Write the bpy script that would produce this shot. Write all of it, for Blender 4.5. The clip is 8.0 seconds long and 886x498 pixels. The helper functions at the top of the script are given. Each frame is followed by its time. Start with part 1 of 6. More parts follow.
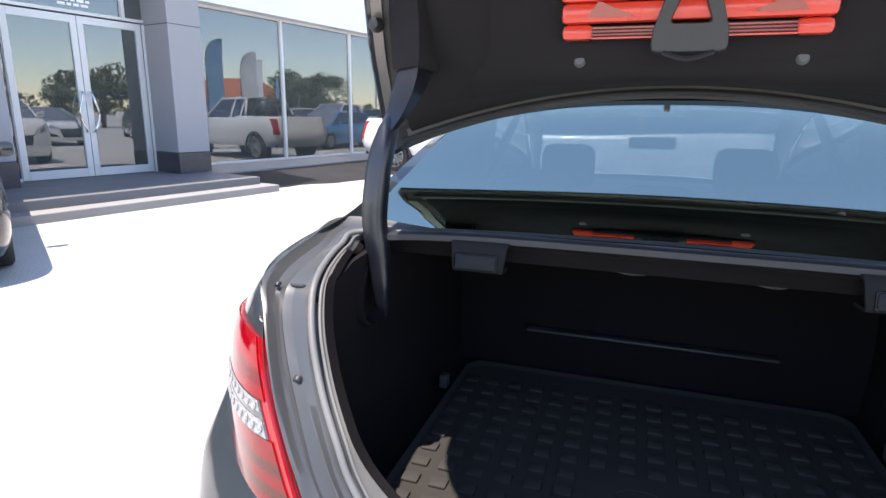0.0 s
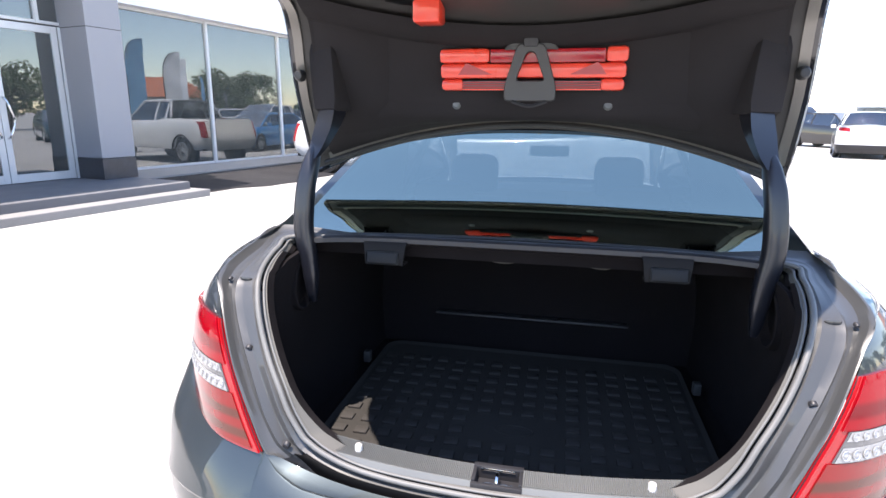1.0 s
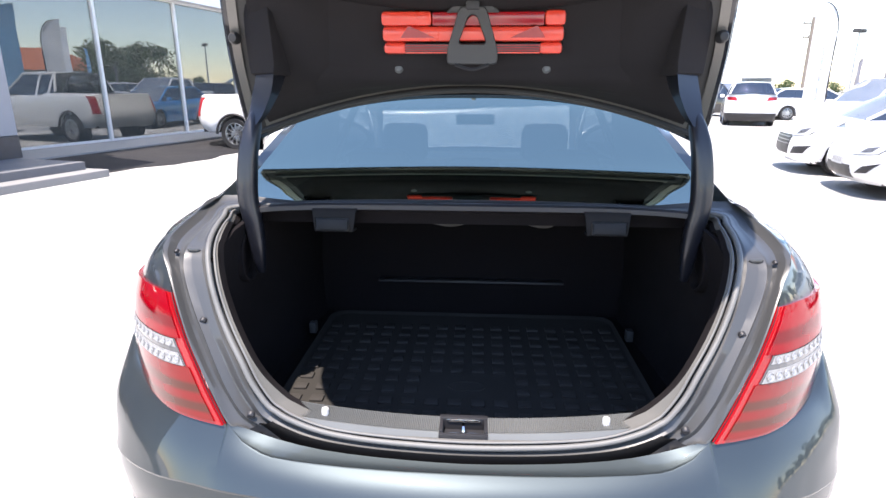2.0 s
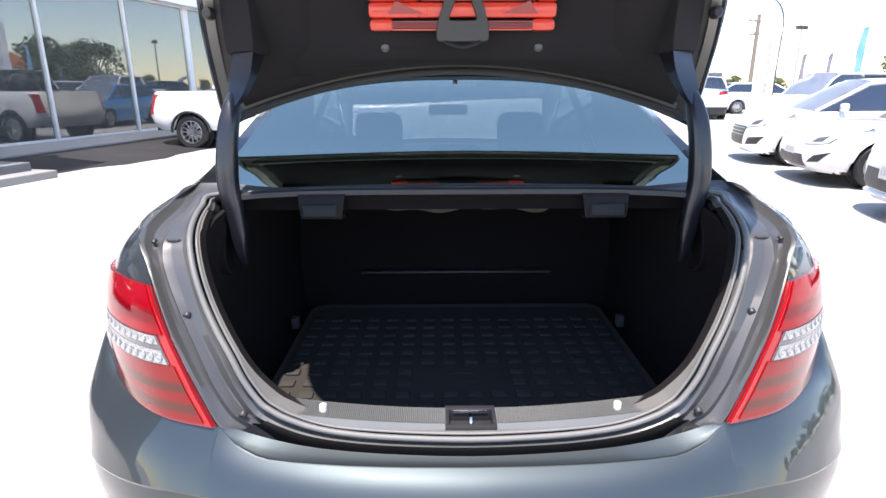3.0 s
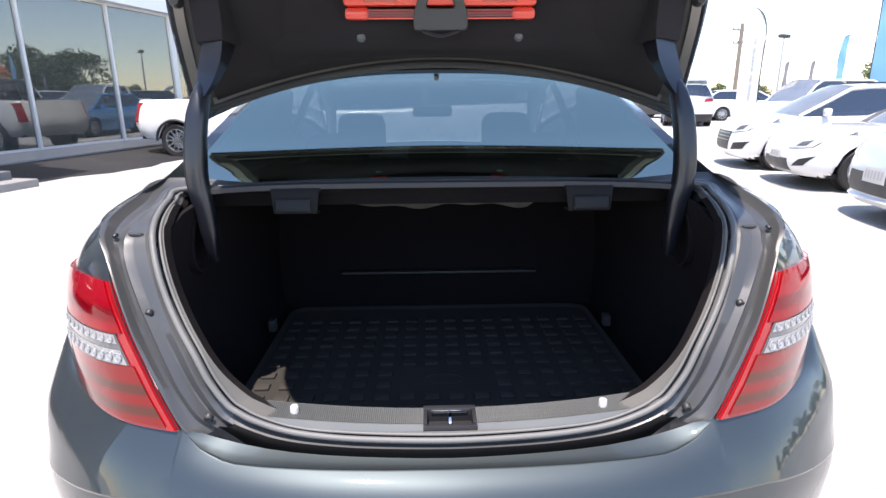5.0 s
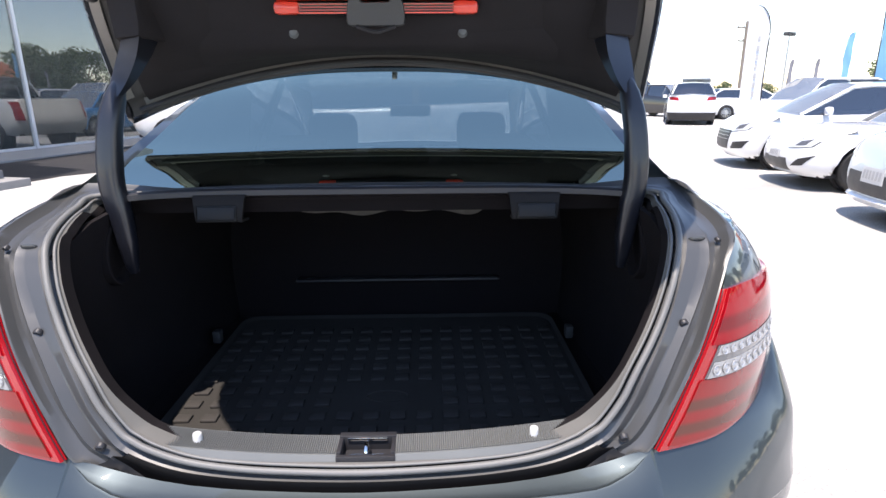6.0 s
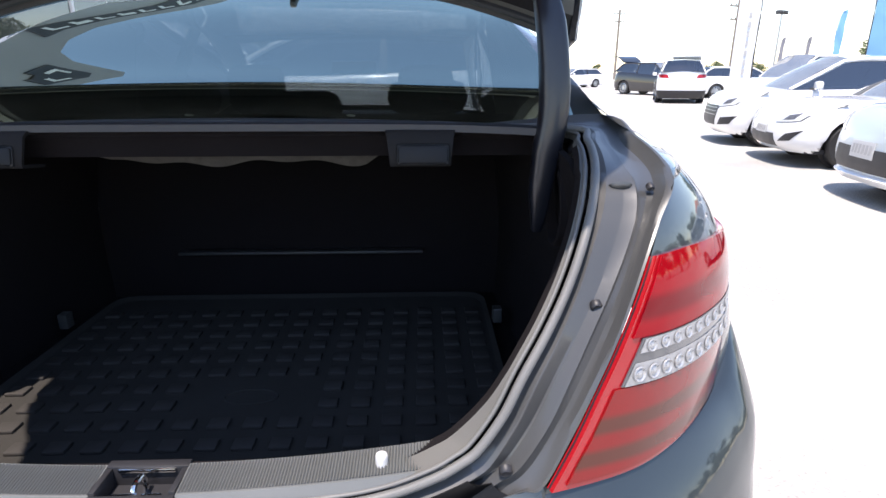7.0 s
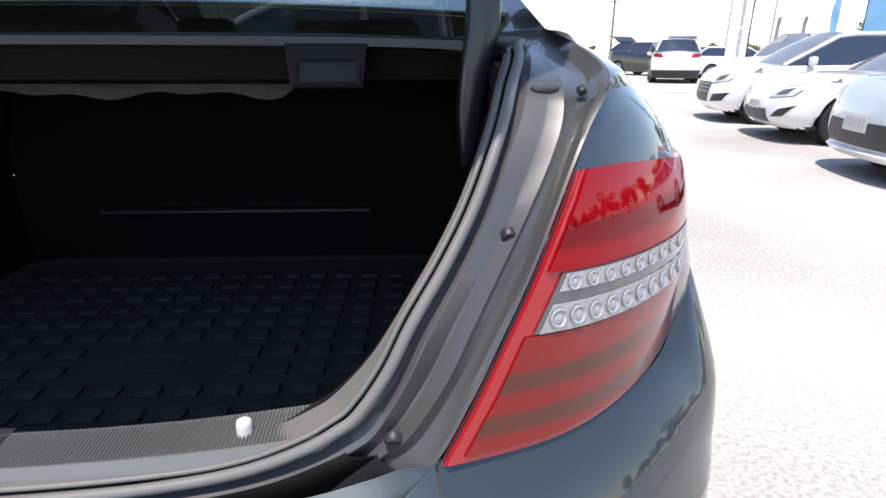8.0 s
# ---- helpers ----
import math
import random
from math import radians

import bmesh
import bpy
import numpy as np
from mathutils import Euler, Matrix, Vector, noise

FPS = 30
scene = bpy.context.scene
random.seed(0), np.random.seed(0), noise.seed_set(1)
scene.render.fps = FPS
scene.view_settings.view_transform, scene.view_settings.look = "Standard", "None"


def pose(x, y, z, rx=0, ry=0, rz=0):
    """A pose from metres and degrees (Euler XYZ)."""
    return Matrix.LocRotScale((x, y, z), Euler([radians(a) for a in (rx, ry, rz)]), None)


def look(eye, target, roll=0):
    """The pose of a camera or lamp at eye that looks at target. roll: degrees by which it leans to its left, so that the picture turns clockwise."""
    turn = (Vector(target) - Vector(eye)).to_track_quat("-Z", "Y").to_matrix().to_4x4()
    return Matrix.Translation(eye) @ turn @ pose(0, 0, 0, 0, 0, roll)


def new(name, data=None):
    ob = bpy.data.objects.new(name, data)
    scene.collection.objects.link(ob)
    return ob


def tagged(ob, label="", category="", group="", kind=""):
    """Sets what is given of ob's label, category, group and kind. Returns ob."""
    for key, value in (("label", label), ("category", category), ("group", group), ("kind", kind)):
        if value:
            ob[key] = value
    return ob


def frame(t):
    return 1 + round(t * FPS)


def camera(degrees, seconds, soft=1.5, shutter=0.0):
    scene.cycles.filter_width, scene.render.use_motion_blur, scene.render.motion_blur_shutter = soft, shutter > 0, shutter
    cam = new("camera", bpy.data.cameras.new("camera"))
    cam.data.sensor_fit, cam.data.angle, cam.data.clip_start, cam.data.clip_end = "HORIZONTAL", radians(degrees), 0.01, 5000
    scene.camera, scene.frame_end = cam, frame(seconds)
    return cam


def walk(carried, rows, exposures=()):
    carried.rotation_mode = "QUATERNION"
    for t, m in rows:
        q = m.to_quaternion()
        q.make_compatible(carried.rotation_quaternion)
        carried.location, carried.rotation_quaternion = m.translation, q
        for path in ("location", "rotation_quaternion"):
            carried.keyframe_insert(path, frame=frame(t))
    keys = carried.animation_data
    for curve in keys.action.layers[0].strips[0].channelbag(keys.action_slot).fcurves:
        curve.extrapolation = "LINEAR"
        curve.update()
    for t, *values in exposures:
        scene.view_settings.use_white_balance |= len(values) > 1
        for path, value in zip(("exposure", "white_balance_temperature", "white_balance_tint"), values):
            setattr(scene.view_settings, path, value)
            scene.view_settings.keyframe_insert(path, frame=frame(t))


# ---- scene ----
cam = camera(76.0, 8.0)
PATH = [
    (0, (-0.075, -0.576, 1.376), (-0.692, 1.27, 0.915), 0.8),
    (0.5, (0.039, -0.746, 1.432), (-0.479, 1.131, 0.978), 0.6),
    (1, (0.102, -0.911, 1.463), (-0.303, 0.992, 0.999), 0.5),
    (1.5, (0.077, -0.965, 1.453), (-0.169, 0.948, 0.924), 0.3),
    (3, (-0.065, -0.905, 1.392), (-0.049, 1.016, 0.835), -0.2),
    (3.5, (-0.064, -0.892, 1.355), (-0.029, 1.034, 0.819), -0.2),
    (4, (-0.06, -0.885, 1.333), (-0.014, 1.044, 0.806), -0.3),
    (5.5, (0.011, -0.838, 1.35), (0.063, 1.091, 0.822), -0.4),
    (6, (0.125, -0.773, 1.348), (0.161, 1.155, 0.815), -0.4),
    (6.5, (0.273, -0.628, 1.283), (0.31, 1.292, 0.722), -0.2),
    (7, (0.364, -0.477, 1.222), (0.431, 1.43, 0.624), 0.0),
    (7.5, (0.447, -0.387, 1.152), (0.53, 1.509, 0.52), 0.1),
    (8, (0.49, -0.364, 1.113), (0.574, 1.524, 0.46), 0.1),
]
walk(cam, [(t, look(eye, target, roll)) for t, eye, target, roll in PATH], [(t, e, 6950, 18) for t, e in ((0, 1.65), (1.0, 1.8), (1.5, 1.8), (3.0, 1.65), (4.2, 1.6), (5.5, 1.38), (6.5, 1.38), (7.3, 1.25), (8.0, 1.05))])


# ---- light ----
SUN_EL, SUN_AZ = 71.3, 202.0   # azimuth clockwise from +y
world = bpy.data.worlds.new("sky")
scene.world = world
world.use_nodes = True
wn = world.node_tree.nodes
sky = wn.new("ShaderNodeTexSky")
sky.sky_type = "NISHITA"
sky.sun_disc = False
sky.sun_elevation, sky.sun_rotation = radians(SUN_EL), radians(SUN_AZ)
sky.air_density, sky.dust_density, sky.ozone_density = 1.0, 0.05, 1.3
world.node_tree.links.new(sky.outputs["Color"], wn["Background"].inputs["Color"])
wn["Background"].inputs["Strength"].default_value = 0.145
sun_dir = Vector((math.sin(radians(SUN_AZ)) * math.cos(radians(SUN_EL)), math.cos(radians(SUN_AZ)) * math.cos(radians(SUN_EL)), math.sin(radians(SUN_EL))))
sun = new("sun", bpy.data.lights.new("sun", "SUN"))
sun.data.energy, sun.data.angle, sun.data.color = 3.15, radians(0.55), (1.0, 0.96, 0.9)
sun.matrix_world = look(sun_dir * 50, (0, 0, 0))


# ---- materials ----
def material(name, color, rough=0.5, metal=0.0, vary=0.12, scale=30.0, bump=0.0, fine=400.0, coat=0.0, spec=0.5, random_tone=0.0):
    """A surface with variation at two scales, wear in the gloss and a fine relief."""
    m = bpy.data.materials.new(name)
    m.use_nodes = True
    nt = m.node_tree
    b = nt.nodes["Principled BSDF"]
    b.inputs["Metallic"].default_value = metal
    b.inputs["Coat Weight"].default_value = coat
    b.inputs["Coat Roughness"].default_value = 0.03
    b.inputs["Specular IOR Level"].default_value = spec
    tc = nt.nodes.new("ShaderNodeTexCoord")
    n1, n2 = nt.nodes.new("ShaderNodeTexNoise"), nt.nodes.new("ShaderNodeTexNoise")
    n1.inputs["Scale"].default_value, n1.inputs["Detail"].default_value = scale / 8, 4
    n2.inputs["Scale"].default_value, n2.inputs["Detail"].default_value = fine, 2
    for n in (n1, n2):
        nt.links.new(tc.outputs["Object"], n.inputs["Vector"])
    mixed = nt.nodes.new("ShaderNodeMath")
    mixed.operation = "MULTIPLY_ADD"
    mixed.inputs[1].default_value = 0.5
    nt.links.new(n2.outputs["Fac"], mixed.inputs[0])
    half = nt.nodes.new("ShaderNodeMath")
    half.operation = "MULTIPLY"
    half.inputs[1].default_value = 0.5
    nt.links.new(n1.outputs["Fac"], half.inputs[0])
    nt.links.new(half.outputs[0], mixed.inputs[2])
    tone = mixed.outputs[0]
    if random_tone:
        info = nt.nodes.new("ShaderNodeObjectInfo")
        add = nt.nodes.new("ShaderNodeMath")
        add.operation = "MULTIPLY_ADD"
        add.inputs[1].default_value = random_tone
        nt.links.new(info.outputs["Random"], add.inputs[0])
        nt.links.new(tone, add.inputs[2])
        tone = add.outputs[0]
    ramp = nt.nodes.new("ShaderNodeMapRange")
    ramp.inputs["From Min"].default_value, ramp.inputs["From Max"].default_value = 0.3, 0.7
    ramp.inputs["To Min"].default_value, ramp.inputs["To Max"].default_value = 1 - vary, 1 + vary
    nt.links.new(tone, ramp.inputs["Value"])
    col = nt.nodes.new("ShaderNodeMix")
    col.data_type, col.blend_type = "RGBA", "MULTIPLY"
    col.inputs["Factor"].default_value = 1.0
    col.inputs["A"].default_value = (*color, 1)
    nt.links.new(ramp.outputs["Result"], col.inputs["B"])
    nt.links.new(col.outputs["Result"], b.inputs["Base Color"])
    rr = nt.nodes.new("ShaderNodeMapRange")
    rr.inputs["From Min"].default_value, rr.inputs["From Max"].default_value = 0.3, 0.7
    rr.inputs["To Min"].default_value, rr.inputs["To Max"].default_value = rough * 0.85, min(1, rough * 1.15)
    nt.links.new(n1.outputs["Fac"], rr.inputs["Value"])
    nt.links.new(rr.outputs["Result"], b.inputs["Roughness"])
    if bump:
        bp = nt.nodes.new("ShaderNodeBump")
        bp.inputs["Strength"].default_value, bp.inputs["Distance"].default_value = 0.6, bump
        nt.links.new(n2.outputs["Fac"], bp.inputs["Height"])
        nt.links.new(bp.outputs["Normal"], b.inputs["Normal"])
    return m


def glass_material(name, tint=(0.5, 0.55, 0.55), rough=0.0, ior=1.85, film=(1.0, 1.0, 1.0), both=False, dust=0.0):
    """Thin tinted pane: what passes is tinted, what is mirrored follows Fresnel, alike from both sides if wanted; the
    last argument is the share of a pale veil over it, for dust and for painted glare.
    """
    m = bpy.data.materials.new(name)
    m.use_nodes = True
    nt = m.node_tree
    nt.nodes.remove(nt.nodes["Principled BSDF"])
    out = nt.nodes["Material Output"]
    clear, gloss, mix, fr = (nt.nodes.new(k) for k in ("ShaderNodeBsdfTransparent", "ShaderNodeBsdfGlossy", "ShaderNodeMixShader", "ShaderNodeFresnel"))
    clear.inputs["Color"].default_value = (*tint, 1)
    gloss.inputs["Roughness"].default_value = rough
    gloss.inputs["Color"].default_value = (*film, 1)
    fr.inputs["IOR"].default_value = ior
    gain = fr.outputs[0]
    if both:
        edge = nt.nodes.new("ShaderNodeLayerWeight")
        fifth, share = nt.nodes.new("ShaderNodeMath"), nt.nodes.new("ShaderNodeMath")
        fifth.operation, share.operation = "POWER", "MULTIPLY_ADD"
        edge.inputs["Blend"].default_value = 0.5
        fifth.inputs[1].default_value = 5.0
        base = ((ior - 1) / (ior + 1)) ** 2
        share.inputs[1].default_value, share.inputs[2].default_value = 1 - base, base
        nt.links.new(edge.outputs["Facing"], fifth.inputs[0])
        nt.links.new(fifth.outputs[0], share.inputs[0])
        gain = share.outputs[0]
    nt.links.new(gain, mix.inputs[0])
    nt.links.new(clear.outputs[0], mix.inputs[1])
    nt.links.new(gloss.outputs[0], mix.inputs[2])
    last = mix
    if dust:
        veil, over, noise, ramp = (nt.nodes.new(k) for k in ("ShaderNodeBsdfDiffuse", "ShaderNodeMixShader", "ShaderNodeTexNoise", "ShaderNodeMapRange"))
        coord = nt.nodes.new("ShaderNodeTexCoord")
        veil.inputs["Color"].default_value = (0.62, 0.62, 0.58, 1)
        noise.inputs["Scale"].default_value = 3.0
        noise.inputs["Detail"].default_value = 6.0
        ramp.inputs["To Min"].default_value, ramp.inputs["To Max"].default_value = 0.5 * dust, 1.5 * dust
        nt.links.new(coord.outputs["Object"], noise.inputs["Vector"])
        nt.links.new(noise.outputs[0], ramp.inputs["Value"])
        nt.links.new(ramp.outputs[0], over.inputs[0])
        nt.links.new(mix.outputs[0], over.inputs[1])
        nt.links.new(veil.outputs[0], over.inputs[2])
        last = over
    nt.links.new(last.outputs[0], out.inputs["Surface"])
    return m


def soft_bands(m, levels, half, fall, color):
    """Blend a second colour into a material along level bands that fall towards the outside."""
    nt = m.node_tree
    b = nt.nodes["Principled BSDF"]
    old = b.inputs["Base Color"].links[0].from_socket
    tc, sep, ab, slope = (nt.nodes.new(k) for k in ("ShaderNodeTexCoord", "ShaderNodeSeparateXYZ", "ShaderNodeMath", "ShaderNodeMath"))
    nt.links.new(tc.outputs["Object"], sep.inputs[0])
    ab.operation = "ABSOLUTE"
    nt.links.new(sep.outputs["X"], ab.inputs[0])
    slope.operation = "MULTIPLY_ADD"
    slope.inputs[1].default_value = fall
    nt.links.new(ab.outputs[0], slope.inputs[0])
    nt.links.new(sep.outputs["Z"], slope.inputs[2])
    total = None
    for level in levels:
        off, dist, ramp = (nt.nodes.new(k) for k in ("ShaderNodeMath", "ShaderNodeMath", "ShaderNodeMapRange"))
        off.operation, dist.operation = "SUBTRACT", "ABSOLUTE"
        off.inputs[1].default_value = level + fall * 0.6
        nt.links.new(slope.outputs[0], off.inputs[0])
        nt.links.new(off.outputs[0], dist.inputs[0])
        ramp.interpolation_type = "SMOOTHSTEP"
        ramp.inputs["From Min"].default_value, ramp.inputs["From Max"].default_value = half * 0.45, half * 1.4
        ramp.inputs["To Min"].default_value, ramp.inputs["To Max"].default_value = 0.9, 0.0
        nt.links.new(dist.outputs[0], ramp.inputs["Value"])
        if total is None:
            total = ramp.outputs["Result"]
        else:
            add = nt.nodes.new("ShaderNodeMath")
            nt.links.new(total, add.inputs[0])
            nt.links.new(ramp.outputs["Result"], add.inputs[1])
            total = add.outputs[0]
    mix = nt.nodes.new("ShaderNodeMix")
    mix.data_type = "RGBA"
    mix.inputs["B"].default_value = (*color, 1)
    nt.links.new(total, mix.inputs["Factor"])
    nt.links.new(old, mix.inputs["A"])
    nt.links.new(mix.outputs["Result"], b.inputs["Base Color"])


PAINT_GREY = material("dark grey metallic paint", (0.046, 0.058, 0.063), 0.45, 0.75, 0.08, 8, 0, 2500, coat=1.0, spec=0.12)
PAINT_INNER = material("satin dark grey paint", (0.072, 0.073, 0.073), 0.40, 0.25, 0.10, 12, 0, 1800, coat=0.3)
ARM_PAINT = material("blue black arm paint", (0.010, 0.011, 0.016), 0.32, 0, 0.1, 12, 0, 900, coat=0.2)
PAINT_WHITE = material("white car paint", (0.8, 0.8, 0.79), 0.25, 0, 0.02, 5, coat=1.0)
PAINT_SILVER = material("pale silver paint", (0.55, 0.6, 0.62), 0.3, 0.3, 0.03, 5, coat=1.0)
PAINT_BLACK = material("black car paint", (0.012, 0.012, 0.014), 0.2, 0, 0.1, 5, coat=1.0)
PAINT_BLUE = material("bright blue paint", (0.03, 0.25, 0.6), 0.25, 0.1, 0.05, 5, coat=1.0)
PAINT_TEAL = material("dark teal paint", (0.03, 0.07, 0.085), 0.25, 0.3, 0.05, 5, coat=1.0)
RUBBER = material("black rubber", (0.018, 0.018, 0.019), 0.55, 0, 0.2, 40, 0.0006, 900)
SEAL_RUBBER = material("grey weather seal", (0.15, 0.15, 0.145), 0.5, 0, 0.15, 40, 0.0004, 1500)
PLASTIC = material("black plastic", (0.022, 0.022, 0.025), 0.45, 0, 0.15, 40, 0.0003, 1200)
PLASTIC_GREY = material("grey plastic", (0.125, 0.132, 0.130), 0.5, 0, 0.12, 40, 0.0003, 1500)
TRIM_GREY = material("grey moulded trim", (0.115, 0.112, 0.103), 0.7, 0, 0.15, 40, 0.0004, 1500, spec=0.3)
# dark lid paint with the bright ground's reflection put into its colour
FLANGE_REFLECTION = material("satin grey flange paint", (0.19, 0.18, 0.162), 0.32, 0.45, 0.25, 30, 0, 1800, coat=0.2)
LID_PAINT = material("satin grey lid frame paint", (0.052, 0.050, 0.048), 0.5, 0.0, 0.12, 12, 0, 1800, coat=0.1, spec=0.3)
HOLDER = material("charcoal moulded plastic", (0.05, 0.05, 0.05), 0.5, 0, 0.12, 40, 0.0003, 1500)
# near-black, for sheets that stand in for shade in gaps and holes
SHADE_FILL = material("black strip plastic", (0.005, 0.005, 0.0055), 0.45, 0, 0.15, 40, 0.0003, 1200, spec=0.25)
LAMP_HOUSE = material("dark grey lamp housing", (0.016, 0.015, 0.015), 0.7, 0, 0.15, 40, 0.0003, 1200, spec=0.12)
LENS_SMOKE = material("frosted grey lens", (0.02, 0.021, 0.023), 0.6, 0, 0.1, 40, spec=0.15)
HEADLAMP = material("clear headlamp interior", (0.62, 0.63, 0.63), 0.3, 0.2, 0.2, 30, coat=1.0)
PLASTIC_WHITE = material("white plastic", (0.55, 0.55, 0.54), 0.35, 0, 0.04, 30)
SHELF_STEEL = material("grey painted steel", (0.115, 0.108, 0.098), 0.35, 0.2, 0.35, 40, 0.0006, 60, coat=0.3)
FELT = material("black boot felt", (0.0125, 0.0105, 0.0115), 0.95, 0, 0.35, 60, 0.002, 900, spec=0.15)
LID_FELT = material("charcoal lid liner felt", (0.023, 0.021, 0.022), 0.95, 0, 0.25, 60, 0.0015, 900, spec=0.15)
STUD_RUBBER = material("worn stud rubber", (0.047, 0.044, 0.041), 0.8, 0, 0.25, 60, 0.0008, 700, spec=0.15)
MAT_RUBBER = material("boot mat rubber", (0.038, 0.036, 0.033), 0.85, 0, 0.2, 60, 0.0008, 700, spec=0.12)
CHROME = material("polished steel", (0.75, 0.75, 0.76), 0.12, 1.0, 0.03, 30)
STEEL = material("brushed steel", (0.5, 0.5, 0.5), 0.35, 1.0, 0.08, 60)
ALLOY = material("alloy wheel", (0.55, 0.56, 0.57), 0.3, 0.9, 0.05, 20)
LENS_RED = material("red lamp lens", (0.26, 0.0007, 0.006), 0.05, 0, 0.05, 30, coat=0.32, spec=0.1)
REFLECTOR = material("lamp reflector", (0.36, 0.36, 0.36), 0.35, 0.35, 0.2, 400)
BULB_GREY = material("grey lamp bowl", (0.16, 0.16, 0.165), 0.3, 0.5, 0.25, 400)
LED_GLASS = material("bulb glass", (0.38, 0.38, 0.38), 0.3, 0.35, 0.25, 500)
LENS_LOWER = material("soft red lens", (0.20, 0.0065, 0.0062), 0.12, 0, 0.08, 60, coat=0.35, spec=0.3)
soft_bands(LENS_RED, (0.952,), 0.014, 0.05, (0.13, 0.0006, 0.004))
soft_bands(LENS_LOWER, (0.774, 0.815), 0.011, 0.05, (0.075, 0.022, 0.013))
LENS_GREY = material("clear grey lens", (0.10, 0.105, 0.11), 0.08, 0.3, 0.1, 60, coat=1.0)
LENS_ORANGE = material("red orange reflector plastic", (0.8, 0.06, 0.03), 0.3, 0, 0.08, 60, coat=0.6)
LENS_DEEP = material("deep red reflector plastic", (0.33, 0.004, 0.008), 0.2, 0, 0.08, 60, coat=0.6)
GLASS_CAR = glass_material("car window glass", (0.3, 0.33, 0.34), 0.0, 2.4)
# the pale veil here is sun glare put into the windscreen's colour
GLASS_FRONT = glass_material("bright reflecting windscreen glass", (0.3, 0.33, 0.34), 0.0, 6.0, dust=0.16)
GLASS_SIDE = glass_material("dark tinted side glass", (0.05, 0.055, 0.06), 0.0, 2.0)
GLASS_SCREEN = glass_material("clear windscreen glass", (0.8, 0.84, 0.83), 0.0, 1.5, both=True)
GLASS_REAR = glass_material("privacy tinted rear glass", (0.10, 0.115, 0.12), 0.0, 4.1, (0.82, 1.0, 0.88), dust=0.0015)
# the pale veil here lightens the dark reflections in the panes
GLASS_SHOP = glass_material("shop window glass", (0.6, 0.66, 0.66), 0.0, 3.4, (0.50, 0.53, 0.55), dust=0.05)
GROUND = material("pale sealed gravel", (0.445, 0.43, 0.40), 0.9, 0, 0.42, 4, 0.012, 60, spec=0.2)
ASPHALT = material("dark asphalt", (0.024, 0.024, 0.026), 0.9, 0, 0.25, 8, 0.004, 150, spec=0.2)
CONCRETE = material("pale concrete", (0.26, 0.255, 0.245), 0.85, 0, 0.12, 12, 0.002, 120, spec=0.2)
PAVING = material("grey paving tile", (0.14, 0.14, 0.145), 0.7, 0, 0.12, 20, 0.001, 200)
CLADDING = material("pale grey cladding", (0.3, 0.3, 0.315), 0.5, 0, 0.05, 5, 0, 300)
TILE_DARK = material("dark granite tile", (0.05, 0.05, 0.055), 0.35, 0, 0.3, 60, 0, 600)
WHITE_PAINT = material("white painted sheet", (0.82, 0.82, 0.82), 0.5, 0, 0.04, 6)
ALU = material("white aluminium frame", (0.6, 0.61, 0.61), 0.4, 0.2, 0.04, 20)
DARK_ROOM = material("grey showroom wall", (0.2, 0.215, 0.23), 0.8, 0, 0.1, 4)
ROOM_FLOOR = material("grey showroom floor", (0.16, 0.16, 0.16), 0.35, 0, 0.1, 4)
TERRACOTTA = material("terracotta tiles", (0.42, 0.13, 0.06), 0.8, 0, 0.2, 20, 0.01, 30)
CALIPER = material("red caliper paint", (0.4, 0.02, 0.02), 0.35, 0, 0.1, 30)
LEAF = material("leaves", (0.085, 0.115, 0.045), 0.7, 0, 0.4, 12, 0, 40)
BARK = material("bark", (0.12, 0.09, 0.07), 0.9, 0, 0.3, 20, 0.01, 60)
WOOD_POLE = material("weathered pole timber", (0.2, 0.17, 0.14), 0.9, 0, 0.2, 10, 0.003, 80)
FLAG_BLUE = material("blue flag cloth", (0.16, 0.36, 0.56), 0.8, 0, 0.1, 6)
FLAG_WHITE = material("white flag cloth", (0.74, 0.76, 0.78), 0.8, 0, 0.06, 6)
FLAG_PRINT = material("pale grey flag print", (0.42, 0.42, 0.42), 0.8, 0, 0.1, 6)
FLAG_GREY = material("grey flag cloth", (0.2, 0.2, 0.22), 0.8, 0, 0.1, 6)


# ---- mesh helpers ----
def thing(name, label, category, group="", at=None):
    ob = tagged(new(name), label, category, group)
    ob.empty_display_size = 0.1
    if at is not None:
        ob.matrix_basis = at
    return ob


def part(name, bm, mat, parent=None, label="", smooth=True, crease=42):
    me = bpy.data.meshes.new(name)
    bmesh.ops.recalc_face_normals(bm, faces=bm.faces)
    for fc in bm.faces:
        fc.smooth = smooth
    bm.to_mesh(me)
    bm.free()
    me.materials.append(mat)
    if smooth:
        me.set_sharp_from_angle(angle=radians(crease))
    ob = new(name, me)
    if parent is not None:
        ob.parent = parent
    if label:
        ob["label"] = label
    return ob


def structure(name, bm, mat, label, smooth=False, at=None):
    ob = part(name, bm, mat, None, label, smooth)
    ob["kind"] = "structure"
    if at is not None:
        ob.matrix_basis = at
    return ob


